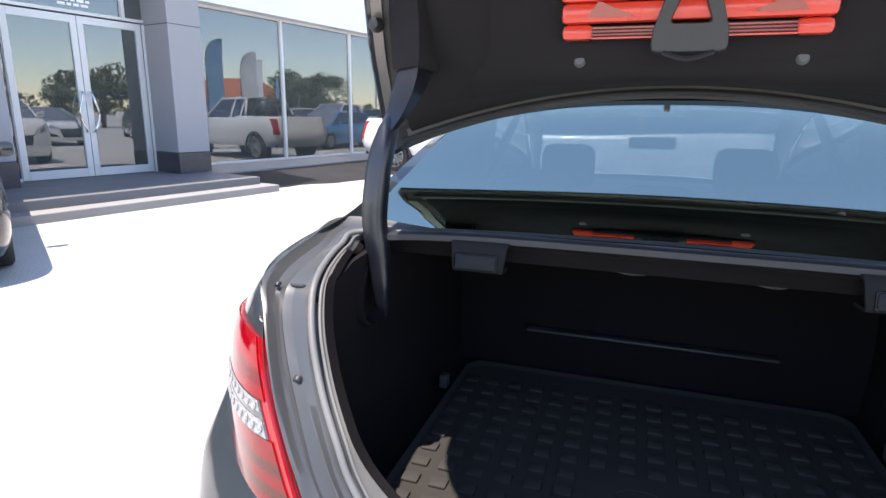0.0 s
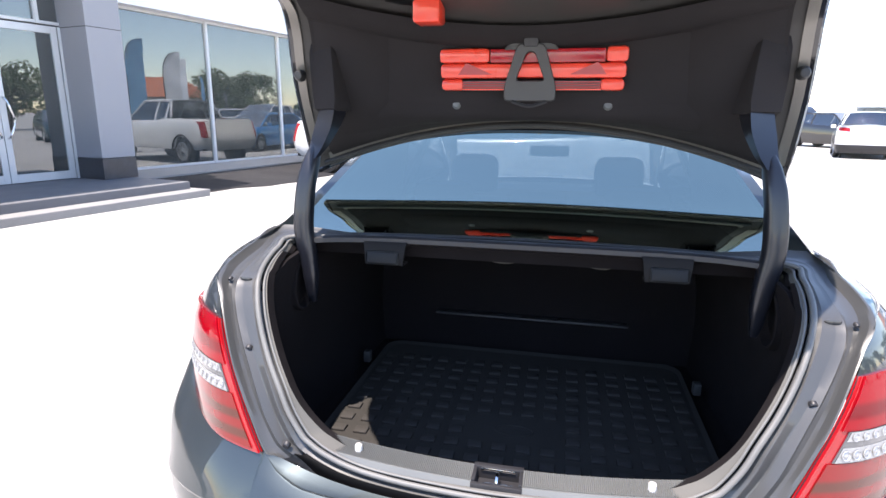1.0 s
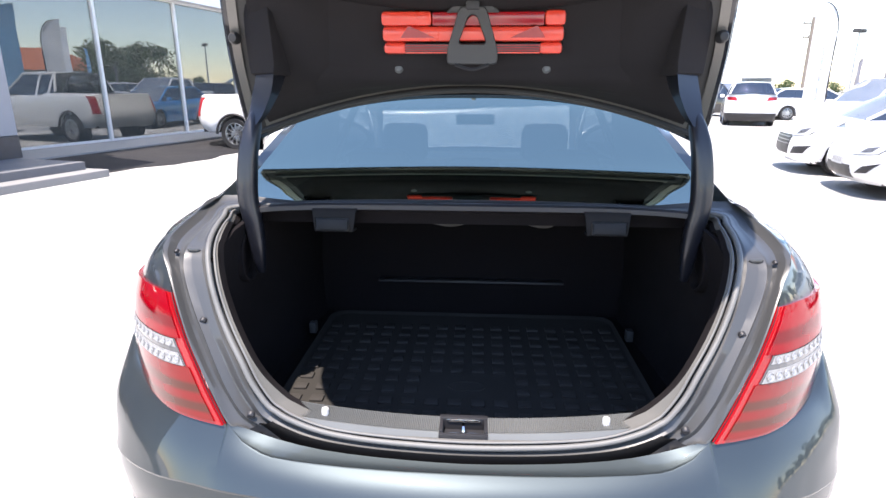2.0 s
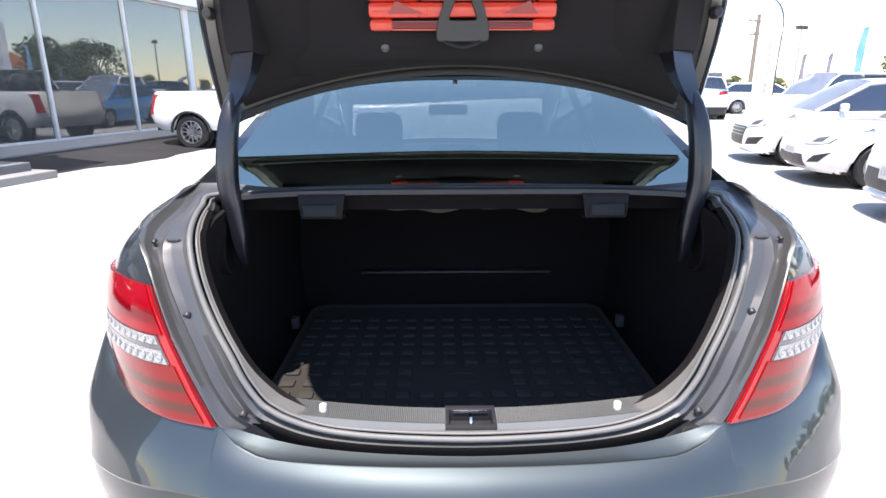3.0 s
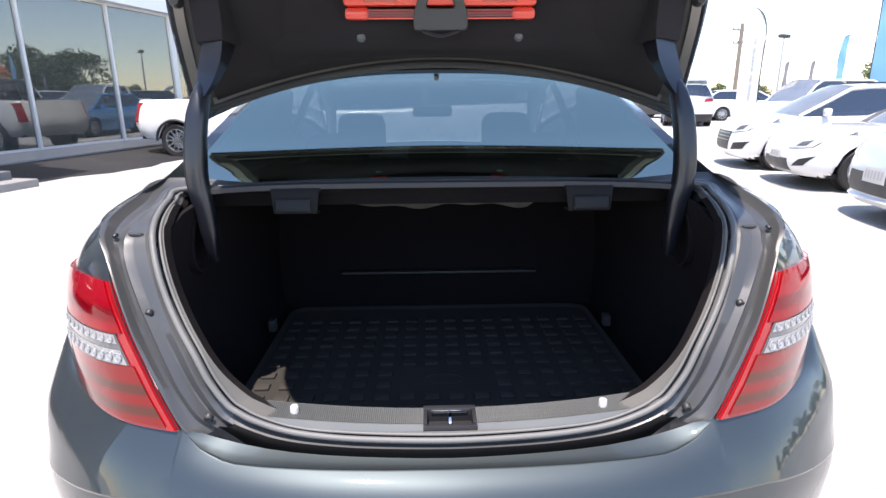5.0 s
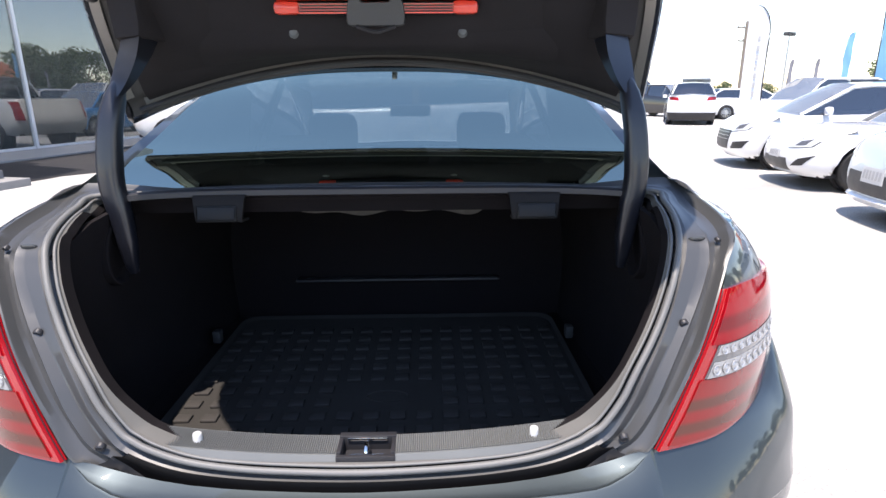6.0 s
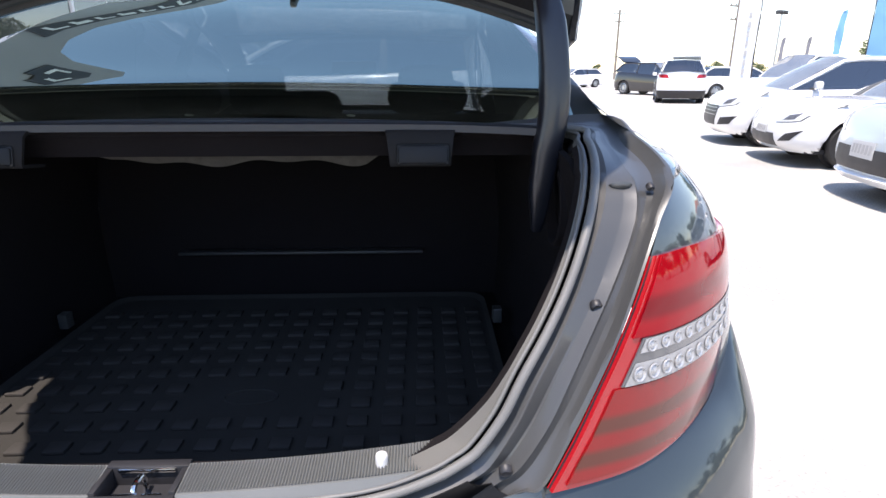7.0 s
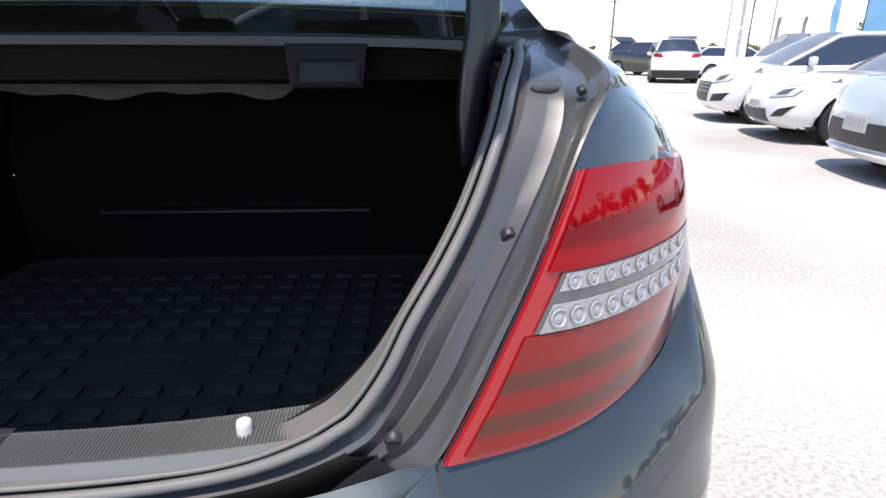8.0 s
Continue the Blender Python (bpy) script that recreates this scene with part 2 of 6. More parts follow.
def box(bm, x0, x1, y0, y1, z0, z1, bevel=0.0, m=None):
    vs = [bm.verts.new((x, y, z)) for x in (x0, x1) for y in (y0, y1) for z in (z0, z1)]
    fs = [bm.faces.new([vs[i] for i in q]) for q in ((0, 1, 3, 2), (4, 6, 7, 5), (0, 4, 5, 1), (2, 3, 7, 6), (0, 2, 6, 4), (1, 5, 7, 3))]
    if bevel:
        es = list({e for f in fs for e in f.edges})
        r = bmesh.ops.bevel(bm, geom=es, offset=bevel, segments=2, affect="EDGES", profile=0.5)
        vs = list({v for f in r["faces"] for v in f.verts} | {v for v in vs if v.is_valid})
    if m is not None:
        bmesh.ops.transform(bm, matrix=m, verts=[v for v in vs if v.is_valid])
    return bm


def boxed(*a, **k):
    return box(bmesh.new(), *a, **k)


def grid(bm, rows, closed=False, caps=False):
    """Joins rows of points into a sheet of quads. closed: each row is a ring."""
    made = [[bm.verts.new(p) for p in r] for r in rows]
    for a, b in zip(made, made[1:]):
        n = len(a)
        for i in range(n if closed else n - 1):
            j = (i + 1) % n
            bm.faces.new((a[i], a[j], b[j], b[i]))
    if caps:
        bm.faces.new(made[0]), bm.faces.new(made[-1])
    return bm


def sheet(rows, thick=0.0):
    """A sheet of quads with some thickness, its edges closed."""
    bm = grid(bmesh.new(), rows)
    if thick:
        bmesh.ops.recalc_face_normals(bm, faces=bm.faces)
        bmesh.ops.solidify(bm, geom=bm.faces[:], thickness=thick)
    return bm


def smooth_line(points, n, closed=False):
    """A Catmull-Rom line through the points, n steps to each span."""
    p = [Vector(q) for q in points]
    out = []
    m = len(p)
    for i in range(m if closed else m - 1):
        if closed:
            a, b, c, d = p[i - 1], p[i], p[(i + 1) % m], p[(i + 2) % m]
        else:
            a, b, c, d = p[max(i - 1, 0)], p[i], p[i + 1], p[min(i + 2, m - 1)]
        for k in range(n):
            t = k / n
            out.append(0.5 * (2 * b + (c - a) * t + (2 * a - 5 * b + 4 * c - d) * t * t + (3 * b - a - 3 * c + d) * t ** 3))
    if not closed:
        out.append(p[-1])
    return out


def tube(points, radius, sides=8, closed=False, flat=(1.0, 1.0), up=(0, 0, 1), taper=None):
    bm = bmesh.new()
    p = [Vector(q) for q in points]
    rows = []
    for i, q in enumerate(p):
        a = p[i - 1] if (i or closed) else q
        b = p[(i + 1) % len(p)] if (i < len(p) - 1 or closed) else q
        d = (b - a).normalized()
        side = d.cross(Vector(up))
        side = side.normalized() if side.length > 1e-4 else Vector((1, 0, 0))
        top = side.cross(d).normalized()
        r = radius * (taper[i] if taper else 1)
        rows.append([q + side * (math.cos(2 * math.pi * k / sides) * r * flat[0]) + top * (math.sin(2 * math.pi * k / sides) * r * flat[1]) for k in range(sides)])
    if closed:
        rows.append(rows[0])
    grid(bm, rows, True, not closed)
    if closed:
        bmesh.ops.remove_doubles(bm, verts=bm.verts[:], dist=1e-6)
    return bm


def lathe(profile, sides=24, axis="z", caps=True):
    """Turns (radius, height) pairs round an axis."""
    bm = bmesh.new()
    rows = []
    for r, h in profile:
        ring = []
        for k in range(sides):
            a = 2 * math.pi * k / sides
            x, y = r * math.cos(a), r * math.sin(a)
            ring.append({"z": (x, y, h), "x": (h, x, y), "y": (x, h, y)}[axis])
        rows.append(ring)
    grid(bm, rows, True, caps)
    return bm


def moved(bm, m):
    bmesh.ops.transform(bm, matrix=m, verts=bm.verts[:])
    return bm


def join(*bms):
    out = bmesh.new()
    for b in bms:
        me = bpy.data.meshes.new("tmp")
        b.to_mesh(me)
        b.free()
        out.from_mesh(me)
        bpy.data.meshes.remove(me)
    return out


def lerp(a, b, t):
    return a + (b - a) * t


def table(pairs):
    xs, ys = zip(*pairs)
    return lambda v: float(np.interp(v, xs, ys))


def soft_table(pairs, n=12):
    """A table whose corners are rounded."""
    line = smooth_line([(a, b, 0) for a, b in pairs], n)
    return table([(q.x, q.y) for q in line])


# ---- the grey sedan with its boot open: x to its right, y ahead, tail at y = 0 ----
PLAN = soft_table([(0, 0), (0.3, 0.012), (0.5, 0.04), (0.6, 0.065), (0.7, 0.10), (0.78, 0.15), (0.85, 0.212), (0.9, 0.27), (0.94, 0.335), (0.97, 0.42), (0.99, 0.54), (1.0, 0.75)])
TAIL_MID = table([(0.2, 0.02), (0.26, -0.05), (0.36, -0.09), (0.5, -0.108), (0.6, -0.105), (0.62, -0.096), (0.635, -0.075), (0.646, -0.035), (0.654, 0.02), (0.66, 0.07), (0.672, 0.062), (0.687, 0.042), (0.70, 0.03), (0.74, 0.025)])
TAIL_SIDE = table([(0.2, 0.05), (0.36, 0.0), (0.5, -0.025), (0.6, -0.027), (0.66, -0.02), (0.71, 0.005), (0.735, 0.022), (0.80, 0.03), (0.9, 0.042), (1.0, 0.056), (1.045, 0.064), (1.075, 0.074)])
WIDTH = soft_table([(0.2, 0.83), (0.3, 0.875), (0.45, 0.908), (0.6, 0.91), (0.7, 0.898), (0.742, 0.897), (0.85, 0.905), (0.95, 0.900), (1.01, 0.876), (1.045, 0.852), (1.075, 0.824)])
GUTTER = table([(0.66, 0.0), (0.664, 0.15), (0.672, 0.296), (0.687, 0.44), (0.70, 0.475), (0.740, 0.505), (0.805, 0.543), (0.853, 0.566), (0.906, 0.593), (0.955, 0.616), (1.006, 0.641), (1.045, 0.664), (1.075, 0.684)])
AXLES = (0.95, 3.71)


def tail_y(x, z):
    k = min(1, max(0, (abs(x) - 0.40) / 0.15))
    k = k * k * (3 - 2 * k)
    return lerp(TAIL_MID(z), TAIL_SIDE(z), k) + PLAN(min(1, abs(x) / WIDTH(z)))


def skin(x, z, out=0.0):
    """A place on the rear skin; out: metres proud of it."""
    d = 0.004
    n = Vector((-(tail_y(x + d, z) - tail_y(x - d, z)) / (2 * d), 1, -(tail_y(x, z + d) - tail_y(x, z - d)) / (2 * d))).normalized()
    return Vector((x, tail_y(x, z), z)) - n * out


SEDAN_DROP = table([(0.8, 1.0), (1.6, 0.94), (3.2, 0.89), (3.9, 0.80), (4.48, 0.62)])


def outline(z, start):
    """Half of the body's outline at a height of the tail: from the tail, along the side, to the nose."""
    w = WIDTH(z)
    r0 = start / w
    pts = []
    for k in range(22):
        r = r0 + (1 - r0) * (1 - (1 - k / 22) ** 1.9)
        pts.append((r * w, tail_y(r * w, z), z))
    for y in [0.52 + TAIL_SIDE(z) + 0.05 * i for i in range(1, 24)] + [1.8 + 0.2 * i for i in range(7)] + [3.2 + 0.05 * i for i in range(20)]:
        pts.append((w * lerp(1, 0.97, max(0, (y - 2.6) / 1.5)) if y > 2.6 else w, y, z))
    for k in range(1, 13):
        a = k / 12 * math.pi / 2
        nose = 4.48 - 0.10 * max(0, (z - 0.6)) - 0.12 * max(0, 0.35 - z)
        pts.append((w * 0.97 * max(0, math.cos(a)) ** 0.62, 4.15 + (nose - 4.15) * math.sin(a) ** 0.8, z))
    out = []
    for x, y, zz in pts:
        k = min(1, max(0, (y - 0.22) / 0.2)) * min(1, max(0, (2.2 - y) / 0.8))
        x += 0.034 * k * k * (3 - 2 * k) * math.exp(-((z - 0.76) / 0.12) ** 2)
        zz = 0.22 + (zz - 0.22) * SEDAN_DROP(y)
        for ax in AXLES:
            if abs(y - ax) < 0.36:
                zz = max(zz, 0.315 + math.sqrt(0.36 ** 2 - (y - ax) ** 2))
        out.append(Vector((x, y, zz)))
    return out


def mirror_x(rows):
    return [[Vector((-p[0], p[1], p[2])) for p in r] for r in rows]


def half_pair(name, rows, mat, parent, thick=0.0, label="", crease=42):
    """The same sheet on both sides of the car, as two parts."""
    return [part(name, sheet(rows, thick), mat, parent, label, True, crease), part(name, sheet(mirror_x(rows), thick), mat, parent, label, True, crease)]


sedan = thing("sedan", "dark grey metallic four-door sedan with its boot lid raised", "car")

# lines of the painted channel round the boot opening, from the middle of the sill round to the window base
CH = dict(
    edge=[(0, 0.054, 0.688), (0.16, 0.060, 0.690), (0.28, 0.069, 0.695), (0.372, 0.082, 0.703), (0.44, 0.09, 0.718), (0.48, 0.089, 0.733), (0.505, 0.085, 0.742), (0.543, 0.103, 0.805), (0.566, 0.113, 0.853), (0.593, 0.130, 0.906), (0.616, 0.150, 0.955), (0.641, 0.178, 1.006), (0.664, 0.208, 1.045), (0.692, 0.246, 1.082), (0.707, 0.32, 1.102), (0.706, 0.43, 1.124), (0.684, 0.57, 1.148), (0.4, 0.585, 1.126), (0, 0.587, 1.128)],
    wall=[(0, 0.056, 0.632), (0.16, 0.062, 0.634), (0.28, 0.072, 0.64), (0.365, 0.088, 0.655), (0.43, 0.099, 0.692), (0.468, 0.1, 0.726), (0.495, 0.103, 0.752), (0.53, 0.118, 0.805), (0.557, 0.130, 0.853), (0.588, 0.153, 0.906), (0.612, 0.174, 0.955), (0.637, 0.205, 1.006), (0.656, 0.232, 1.045), (0.674, 0.266, 1.070), (0.688, 0.33, 1.088), (0.687, 0.43, 1.108), (0.668, 0.555, 1.136), (0.4, 0.572, 1.122), (0, 0.574, 1.124)],
    ridge=[(0, 0.078, 0.634), (0.16, 0.084, 0.636), (0.28, 0.092, 0.642), (0.36, 0.102, 0.660), (0.42, 0.11, 0.702), (0.455, 0.107, 0.732), (0.482, 0.103, 0.757), (0.518, 0.118, 0.805), (0.543, 0.133, 0.853), (0.572, 0.156, 0.906), (0.600, 0.180, 0.955), (0.628, 0.210, 1.006), (0.645, 0.236, 1.045), (0.650, 0.266, 1.076), (0.653, 0.325, 1.092), (0.656, 0.42, 1.112), (0.646, 0.535, 1.132), (0.4, 0.562, 1.122), (0, 0.564, 1.124)],
    inner=[(0, 0.095, 0.688), (0.16, 0.1, 0.690), (0.27, 0.107, 0.697), (0.34, 0.112, 0.709), (0.395, 0.118, 0.728), (0.425, 0.124, 0.742), (0.445, 0.130, 0.757), (0.474, 0.136, 0.805), (0.498, 0.145, 0.853), (0.531, 0.166, 0.906), (0.558, 0.188, 0.955), (0.580, 0.21, 1.006), (0.597, 0.234, 1.045), (0.608, 0.262, 1.076), (0.622, 0.32, 1.098), (0.635, 0.41, 1.116), (0.634, 0.515, 1.130), (0.4, 0.553, 1.120), (0, 0.555, 1.122)],
    seal=[(0, 0.106, 0.700), (0.16, 0.111, 0.703), (0.26, 0.117, 0.710), (0.325, 0.121, 0.722), (0.378, 0.124, 0.742), (0.406, 0.128, 0.757), (0.427, 0.132, 0.772), (0.457, 0.139, 0.814), (0.482, 0.148, 0.862), (0.515, 0.168, 0.912), (0.543, 0.19, 0.96), (0.565, 0.211, 1.01), (0.580, 0.236, 1.048), (0.591, 0.266, 1.079), (0.607, 0.33, 1.100), (0.621, 0.42, 1.116), (0.619, 0.51, 1.126), (0.4, 0.54, 1.124), (0, 0.542, 1.126)],
)
LOOP = {k: smooth_line([(-v[1][0], v[1][1], v[1][2])] + v, 5)[5:] for k, v in CH.items()}

# bumper: full width below the boot sill, rounded over from its upper edge
def bumper_column(x0):
    """From the upper edge, which lies x0 from the middle, over the ledge and the crest and down."""
    if x0 < 0.505:
        at = lambda xs, vs: float(np.interp(x0, xs, vs))
        gx = [p.x for p in LOOP["edge"][:31]]
        edge = Vector((x0, at(gx, [p.y for p in LOOP["edge"][:31]]), at(gx, [p.z for p in LOOP["edge"][:31]])))
        cx = [0, 0.15, 0.25, 0.36, 0.415, 0.465, 0.49, 0.505]
        fz = at(cx, [0.677, 0.677, 0.679, 0.683, 0.688, 0.706, 0.727, 0.7415])
        head = at([0, 0.2, 0.35, 0.45, 0.505], [0.13, 0.128, 0.116, 0.098, 0.084])
        r = x0 / WIDTH(0.742)
        k = (0.742 - fz) / 0.11
        flat = min(1, max(0, (0.49 - x0) / 0.12))
        fold = Vector((x0, lerp(head, 0.82 * PLAN(r) - 0.029, k) - 0.008 * flat, fz + 0.0045 * flat))
    else:
        z0 = LAMP_LOW(x0) - 0.001
        fold = Vector((x0, tail_y(x0, z0) + 0.004 * math.exp(-(x0 - 0.505) / 0.06), z0))
        edge = fold + Vector((0, 0.004, 0.0005))
    r = min(1.0, x0 / WIDTH(fold.z))
    zc = float(np.interp(r, [0, 0.65, 0.92, 1], [0.632, 0.632, 0.598, 0.57]))
    crest = Vector((r * 0.919, 0.82 * PLAN(r) - 0.029, zc))
    col = [edge, edge.lerp(fold, 0.4) + Vector((0, 0, -0.002)), edge.lerp(fold, 0.8) + Vector((0, 0, -0.002)), edge.lerp(fold, 0.92) + Vector((0, 0, -0.001)), edge.lerp(fold, 0.965)]
    for t in (0.012, 0.03, 0.06, 0.1, 0.2, 0.3, 0.4, 0.5, 0.6, 0.7, 0.8, 0.9, 1.0):
        col.append(fold.lerp(crest, t) + Vector((0, -0.35, 0.7)) * 0.006 * math.sin(math.pi * t) + Vector((0.004 * math.sin(math.pi * t) * r, 0, 0)))
    for k, (dz, dy) in enumerate(((0.003, 0.0005), (0.006, 0.0015), (0.03, -0.003), (0.07, -0.004), (0.11, -0.002), (0.114, 0.008), (0.12, 0.008), (0.124, -0.002), (0.16, 0.004), (0.22, 0.02), (0.30, 0.05), (0.38, 0.08))):
        col.append(Vector((r * (0.919 + (0.004 if 2 <= k <= 4 else -0.004 * max(0, k - 7))), crest.y + dy, zc - dz)))
    swell = min(1, max(0, (x0 - 0.62) / 0.25))
    swell = swell * swell * (3 - 2 * swell)
    for k, p in enumerate(col):
        much = swell * min(1, k / 14) * float(np.interp(p.z, (0.45, 0.56, 0.64, 0.70), (0.0, 0.25, 0.55, 1.0)))
        p.x += 0.030 * much
        p.y -= 0.022 * much
    return col


LAMP_TOP = table([(0.63, 1.006), (0.7, 1.003), (0.78, 0.993), (0.86, 0.975)])
LAMP_LOW = soft_table([(0.5, 0.744), (0.56, 0.742), (0.64, 0.742), (0.72, 0.745), (0.77, 0.750), (0.80, 0.757), (0.82, 0.771), (0.84, 0.797), (0.855, 0.822), (0.875, 0.842), (0.9, 0.848)])
LAMP_END = table([(0.72, 0.875), (0.8, 0.893), (0.9, 0.892), (0.95, 0.883), (1.0, 0.866)])
cols = [bumper_column(x) for x in (0, 0.06, 0.12, 0.18, 0.24, 0.3, 0.35, 0.4, 0.425, 0.45, 0.47, 0.485, 0.495, 0.502, 0.505, 0.53, 0.56, 0.59, 0.62, 0.65, 0.68, 0.71, 0.735, 0.76, 0.78, 0.80, 0.815, 0.83, 0.845, 0.86, 0.87, 0.878, 0.882)]
last = cols[-1]
for y in (0.06, 0.12, 0.18, 0.24, 0.30, 0.36, 0.42):
    cols.append([Vector((p.x + 0.004 + 0.006 * min(1, y / 0.2), p.y + y, p.z)) for p in last])
bm = join(sheet(cols), sheet(mirror_x(cols)))
bmesh.ops.remove_doubles(bm, verts=bm.verts[:], dist=2e-4)
part("rear_bumper", bm, PAINT_GREY, sedan, "dark grey painted bumper", True, 24)
# body sides
side_levels = [0.2, 0.22, 0.28, 0.36, 0.46, 0.56, 0.64, 0.70, 0.738]
rows = [outline(z, 0.505)[27:] for z in side_levels]
upper = [0.7395, 0.77, 0.80, 0.83, 0.86, 0.89, 0.92, 0.95, 0.975, 0.995, 1.006, 1.02, 1.035, 1.05, 1.0625, 1.075]
rows_up = [outline(z, GUTTER(z)) for z in upper]
half_pair("quarter_panel", rows_up, PAINT_GREY, sedan)
half_pair("body_side", rows, PAINT_GREY, sedan)

# shoulder from the top of the quarter panel to the boot gutter
top = rows_up[-1]
edge_pts = smooth_line([(0.685, 0.235, 1.076), (0.696, 0.258, 1.088), (0.707, 0.32, 1.102), (0.706, 0.43, 1.124), (0.684, 0.57, 1.152)], 6)
n = len(edge_pts)
ring = [p for p in top if p.y < 0.66]
ring = [ring[0]] + ring
outer = []
for i in range(n):
    k = i / (n - 1) * (len(ring) - 1)
    a = int(min(k, len(ring) - 2))
    outer.append(ring[a].lerp(ring[a + 1], k - a))
mid1 = [outer[i].lerp(edge_pts[i], 0.33) + Vector((0.0, 0, 0.008)) * min(1, i / 6) for i in range(n)]
mid2 = [outer[i].lerp(edge_pts[i], 0.7) + Vector((0.001, 0, 0.006)) * min(1, i / 6) for i in range(n)]
half_pair("rear_shoulder", [outer, mid1, mid2, edge_pts], PAINT_GREY, sedan)

# C-pillars, roof, windows
glass_edge = smooth_line([(0.655, 0.597, 1.1145), (0.6545, 0.63, 1.1380), (0.653, 0.675, 1.166), (0.651, 0.73, 1.188), (0.645, 0.85, 1.2295), (0.605, 1.1, 1.338), (0.55, 1.34, 1.411)], 4)


def beside_glass(line):
    """The line resampled to keep step with the window's edge."""
    n = len(line) - 1
    out = []
    for p in glass_edge:
        k = n * (p.y - glass_edge[0].y) / (glass_edge[-1].y - glass_edge[0].y)
        a = min(int(k), n - 1)
        out.append(line[a].lerp(line[a + 1], k - a))
    return out


pill_mid = beside_glass(smooth_line([(0.686, 0.56, 1.150), (0.680, 0.82, 1.222), (0.645, 1.12, 1.33), (0.583, 1.42, 1.41)], 5))
pill_out = beside_glass(smooth_line([(0.79, 0.62, 1.065), (0.765, 0.92, 1.075), (0.725, 1.25, 1.16), (0.63, 1.56, 1.385)], 5))
half_pair("rear_pillar", [glass_edge, pill_mid, [a.lerp(b, 0.5) + Vector((0.012, 0, 0.012)) for a, b in zip(pill_mid, pill_out)], pill_out], PAINT_GREY, sedan)


half_pair("pillar_trim", [[p + Vector((-0.006, 0, -0.012)) for p in glass_edge], [a.lerp(b, 0.5) + Vector((-0.03, 0, -0.03)) for a, b in zip(pill_mid, pill_out)], [p + Vector((-0.05, 0, -0.03)) for p in pill_out], [Vector((0.64, p.y, 0.95)) for p in pill_out]], PLASTIC, sedan)


def bowed(edge, bow, drop, n=13):
    """Rows across the car between an edge line and its mirror image, arched upwards by bow."""
    out = []
    for p in edge:
        out.append([Vector((p.x * u, p.y - drop * (1 - u * u), p.z + bow * (1 - u * u))) for u in np.linspace(-1, 1, n)])
    return out


rear_window = part("rear_window", sheet(bowed(glass_edge, 0.02, 0.02)), GLASS_REAR, sedan, "tinted rear window glass")
part("window_seal", tube([p + Vector((0, 0, 0.002)) for p in bowed(glass_edge, 0.02, 0.02, 25)[0]], 0.006, 6), RUBBER, rear_window)
roof_line = smooth_line([(0.55, 1.34, 1.411), (0.583, 1.45, 1.418), (0.60, 1.8, 1.425), (0.60, 2.3, 1.415), (0.575, 2.62, 1.375)], 4)
part("roof", sheet(bowed(roof_line, 0.026, 0.0), 0.02), PAINT_GREY, sedan)
part("aerial", moved(boxed(-0.009, 0.009, -0.02, 0.04, -0.012, 0.012, 0.005), Matrix.Translation((0, 1.285, 1.436))), PLASTIC, sedan, "black roof aerial")
screen = smooth_line([(0.575, 2.62, 1.375), (0.64, 3.0, 1.19), (0.70, 3.36, 0.995)], 5)
part("windscreen", sheet(bowed(screen, 0.02, -0.05)), GLASS_SCREEN, sedan)
belt = smooth_line([(0.80, 1.0, 0.995), (0.82, 1.6, 0.955), (0.83, 2.4, 0.93), (0.80, 3.3, 0.915)], 5)
rail = smooth_line([(0.67, 1.36, 1.26), (0.625, 1.62, 1.39), (0.615, 2.2, 1.40), (0.70, 3.1, 1.05)], 5)
half_pair("side_window", [belt, rail], GLASS_SIDE, sedan)
half_pair("door_pillar", [[Vector((0.828, 2.1, 0.93)), Vector((0.622, 2.15, 1.40))], [Vector((0.828, 2.22, 0.93)), Vector((0.622, 2.24, 1.40))]], PLASTIC, sedan, 0.012)
roof_edge = smooth_line([(0.56, 1.36, 1.414), (0.585, 1.45, 1.422), (0.602, 1.8, 1.428), (0.602, 2.3, 1.418), (0.577, 2.62, 1.378), (0.64, 3.0, 1.193), (0.70, 3.36, 0.998)], 5)
rail_edge = smooth_line([(0.672, 1.34, 1.25), (0.645, 1.5, 1.34), (0.618, 1.75, 1.395), (0.617, 2.2, 1.40), (0.636, 2.55, 1.28), (0.68, 2.9, 1.12), (0.76, 3.36, 0.93)], 5)
half_pair("roof_side", [roof_edge, [a.lerp(b, 0.5) + Vector((0.012, 0, 0.008)) for a, b in zip(roof_edge, rail_edge)], rail_edge], PAINT_GREY, sedan, 0.006)
inner_line = smooth_line([(0.79, 0.62, 1.064), (0.785, 0.85, 1.04), (0.80, 1.0, 0.996), (0.82, 1.6, 0.956), (0.83, 2.4, 0.931), (0.80, 3.36, 0.915)], 8)
door_top = [p for p in top if 0.62 < p.y < 3.4]
inner_top = []
for p in door_top:
    k = min(range(len(inner_line)), key=lambda i: abs(inner_line[i].y - p.y))
    q = inner_line[k]
    inner_top.append(Vector((q.x, p.y, q.z)))
half_pair("door_shoulder", [door_top, [a.lerp(b, 0.6) + Vector((0.004, 0, 0.006)) for a, b in zip(door_top, inner_top)], inner_top], PAINT_GREY, sedan)
hood_edge = [p for p in top if p.y > 3.3]
hood = []
for p in hood_edge:
    hood.append([Vector((p.x * u, p.y, p.z + 0.05 * (1 - u * u))) for u in np.linspace(-1, 1, 11)])
part("bonnet", sheet(hood), PAINT_GREY, sedan)
floor_pan = [[Vector((x, y, 0.24)) for x in (-0.8, 0.8)] for y in (0.02, 4.4)]
part("underbody", sheet(floor_pan, 0.04), PLASTIC, sedan)


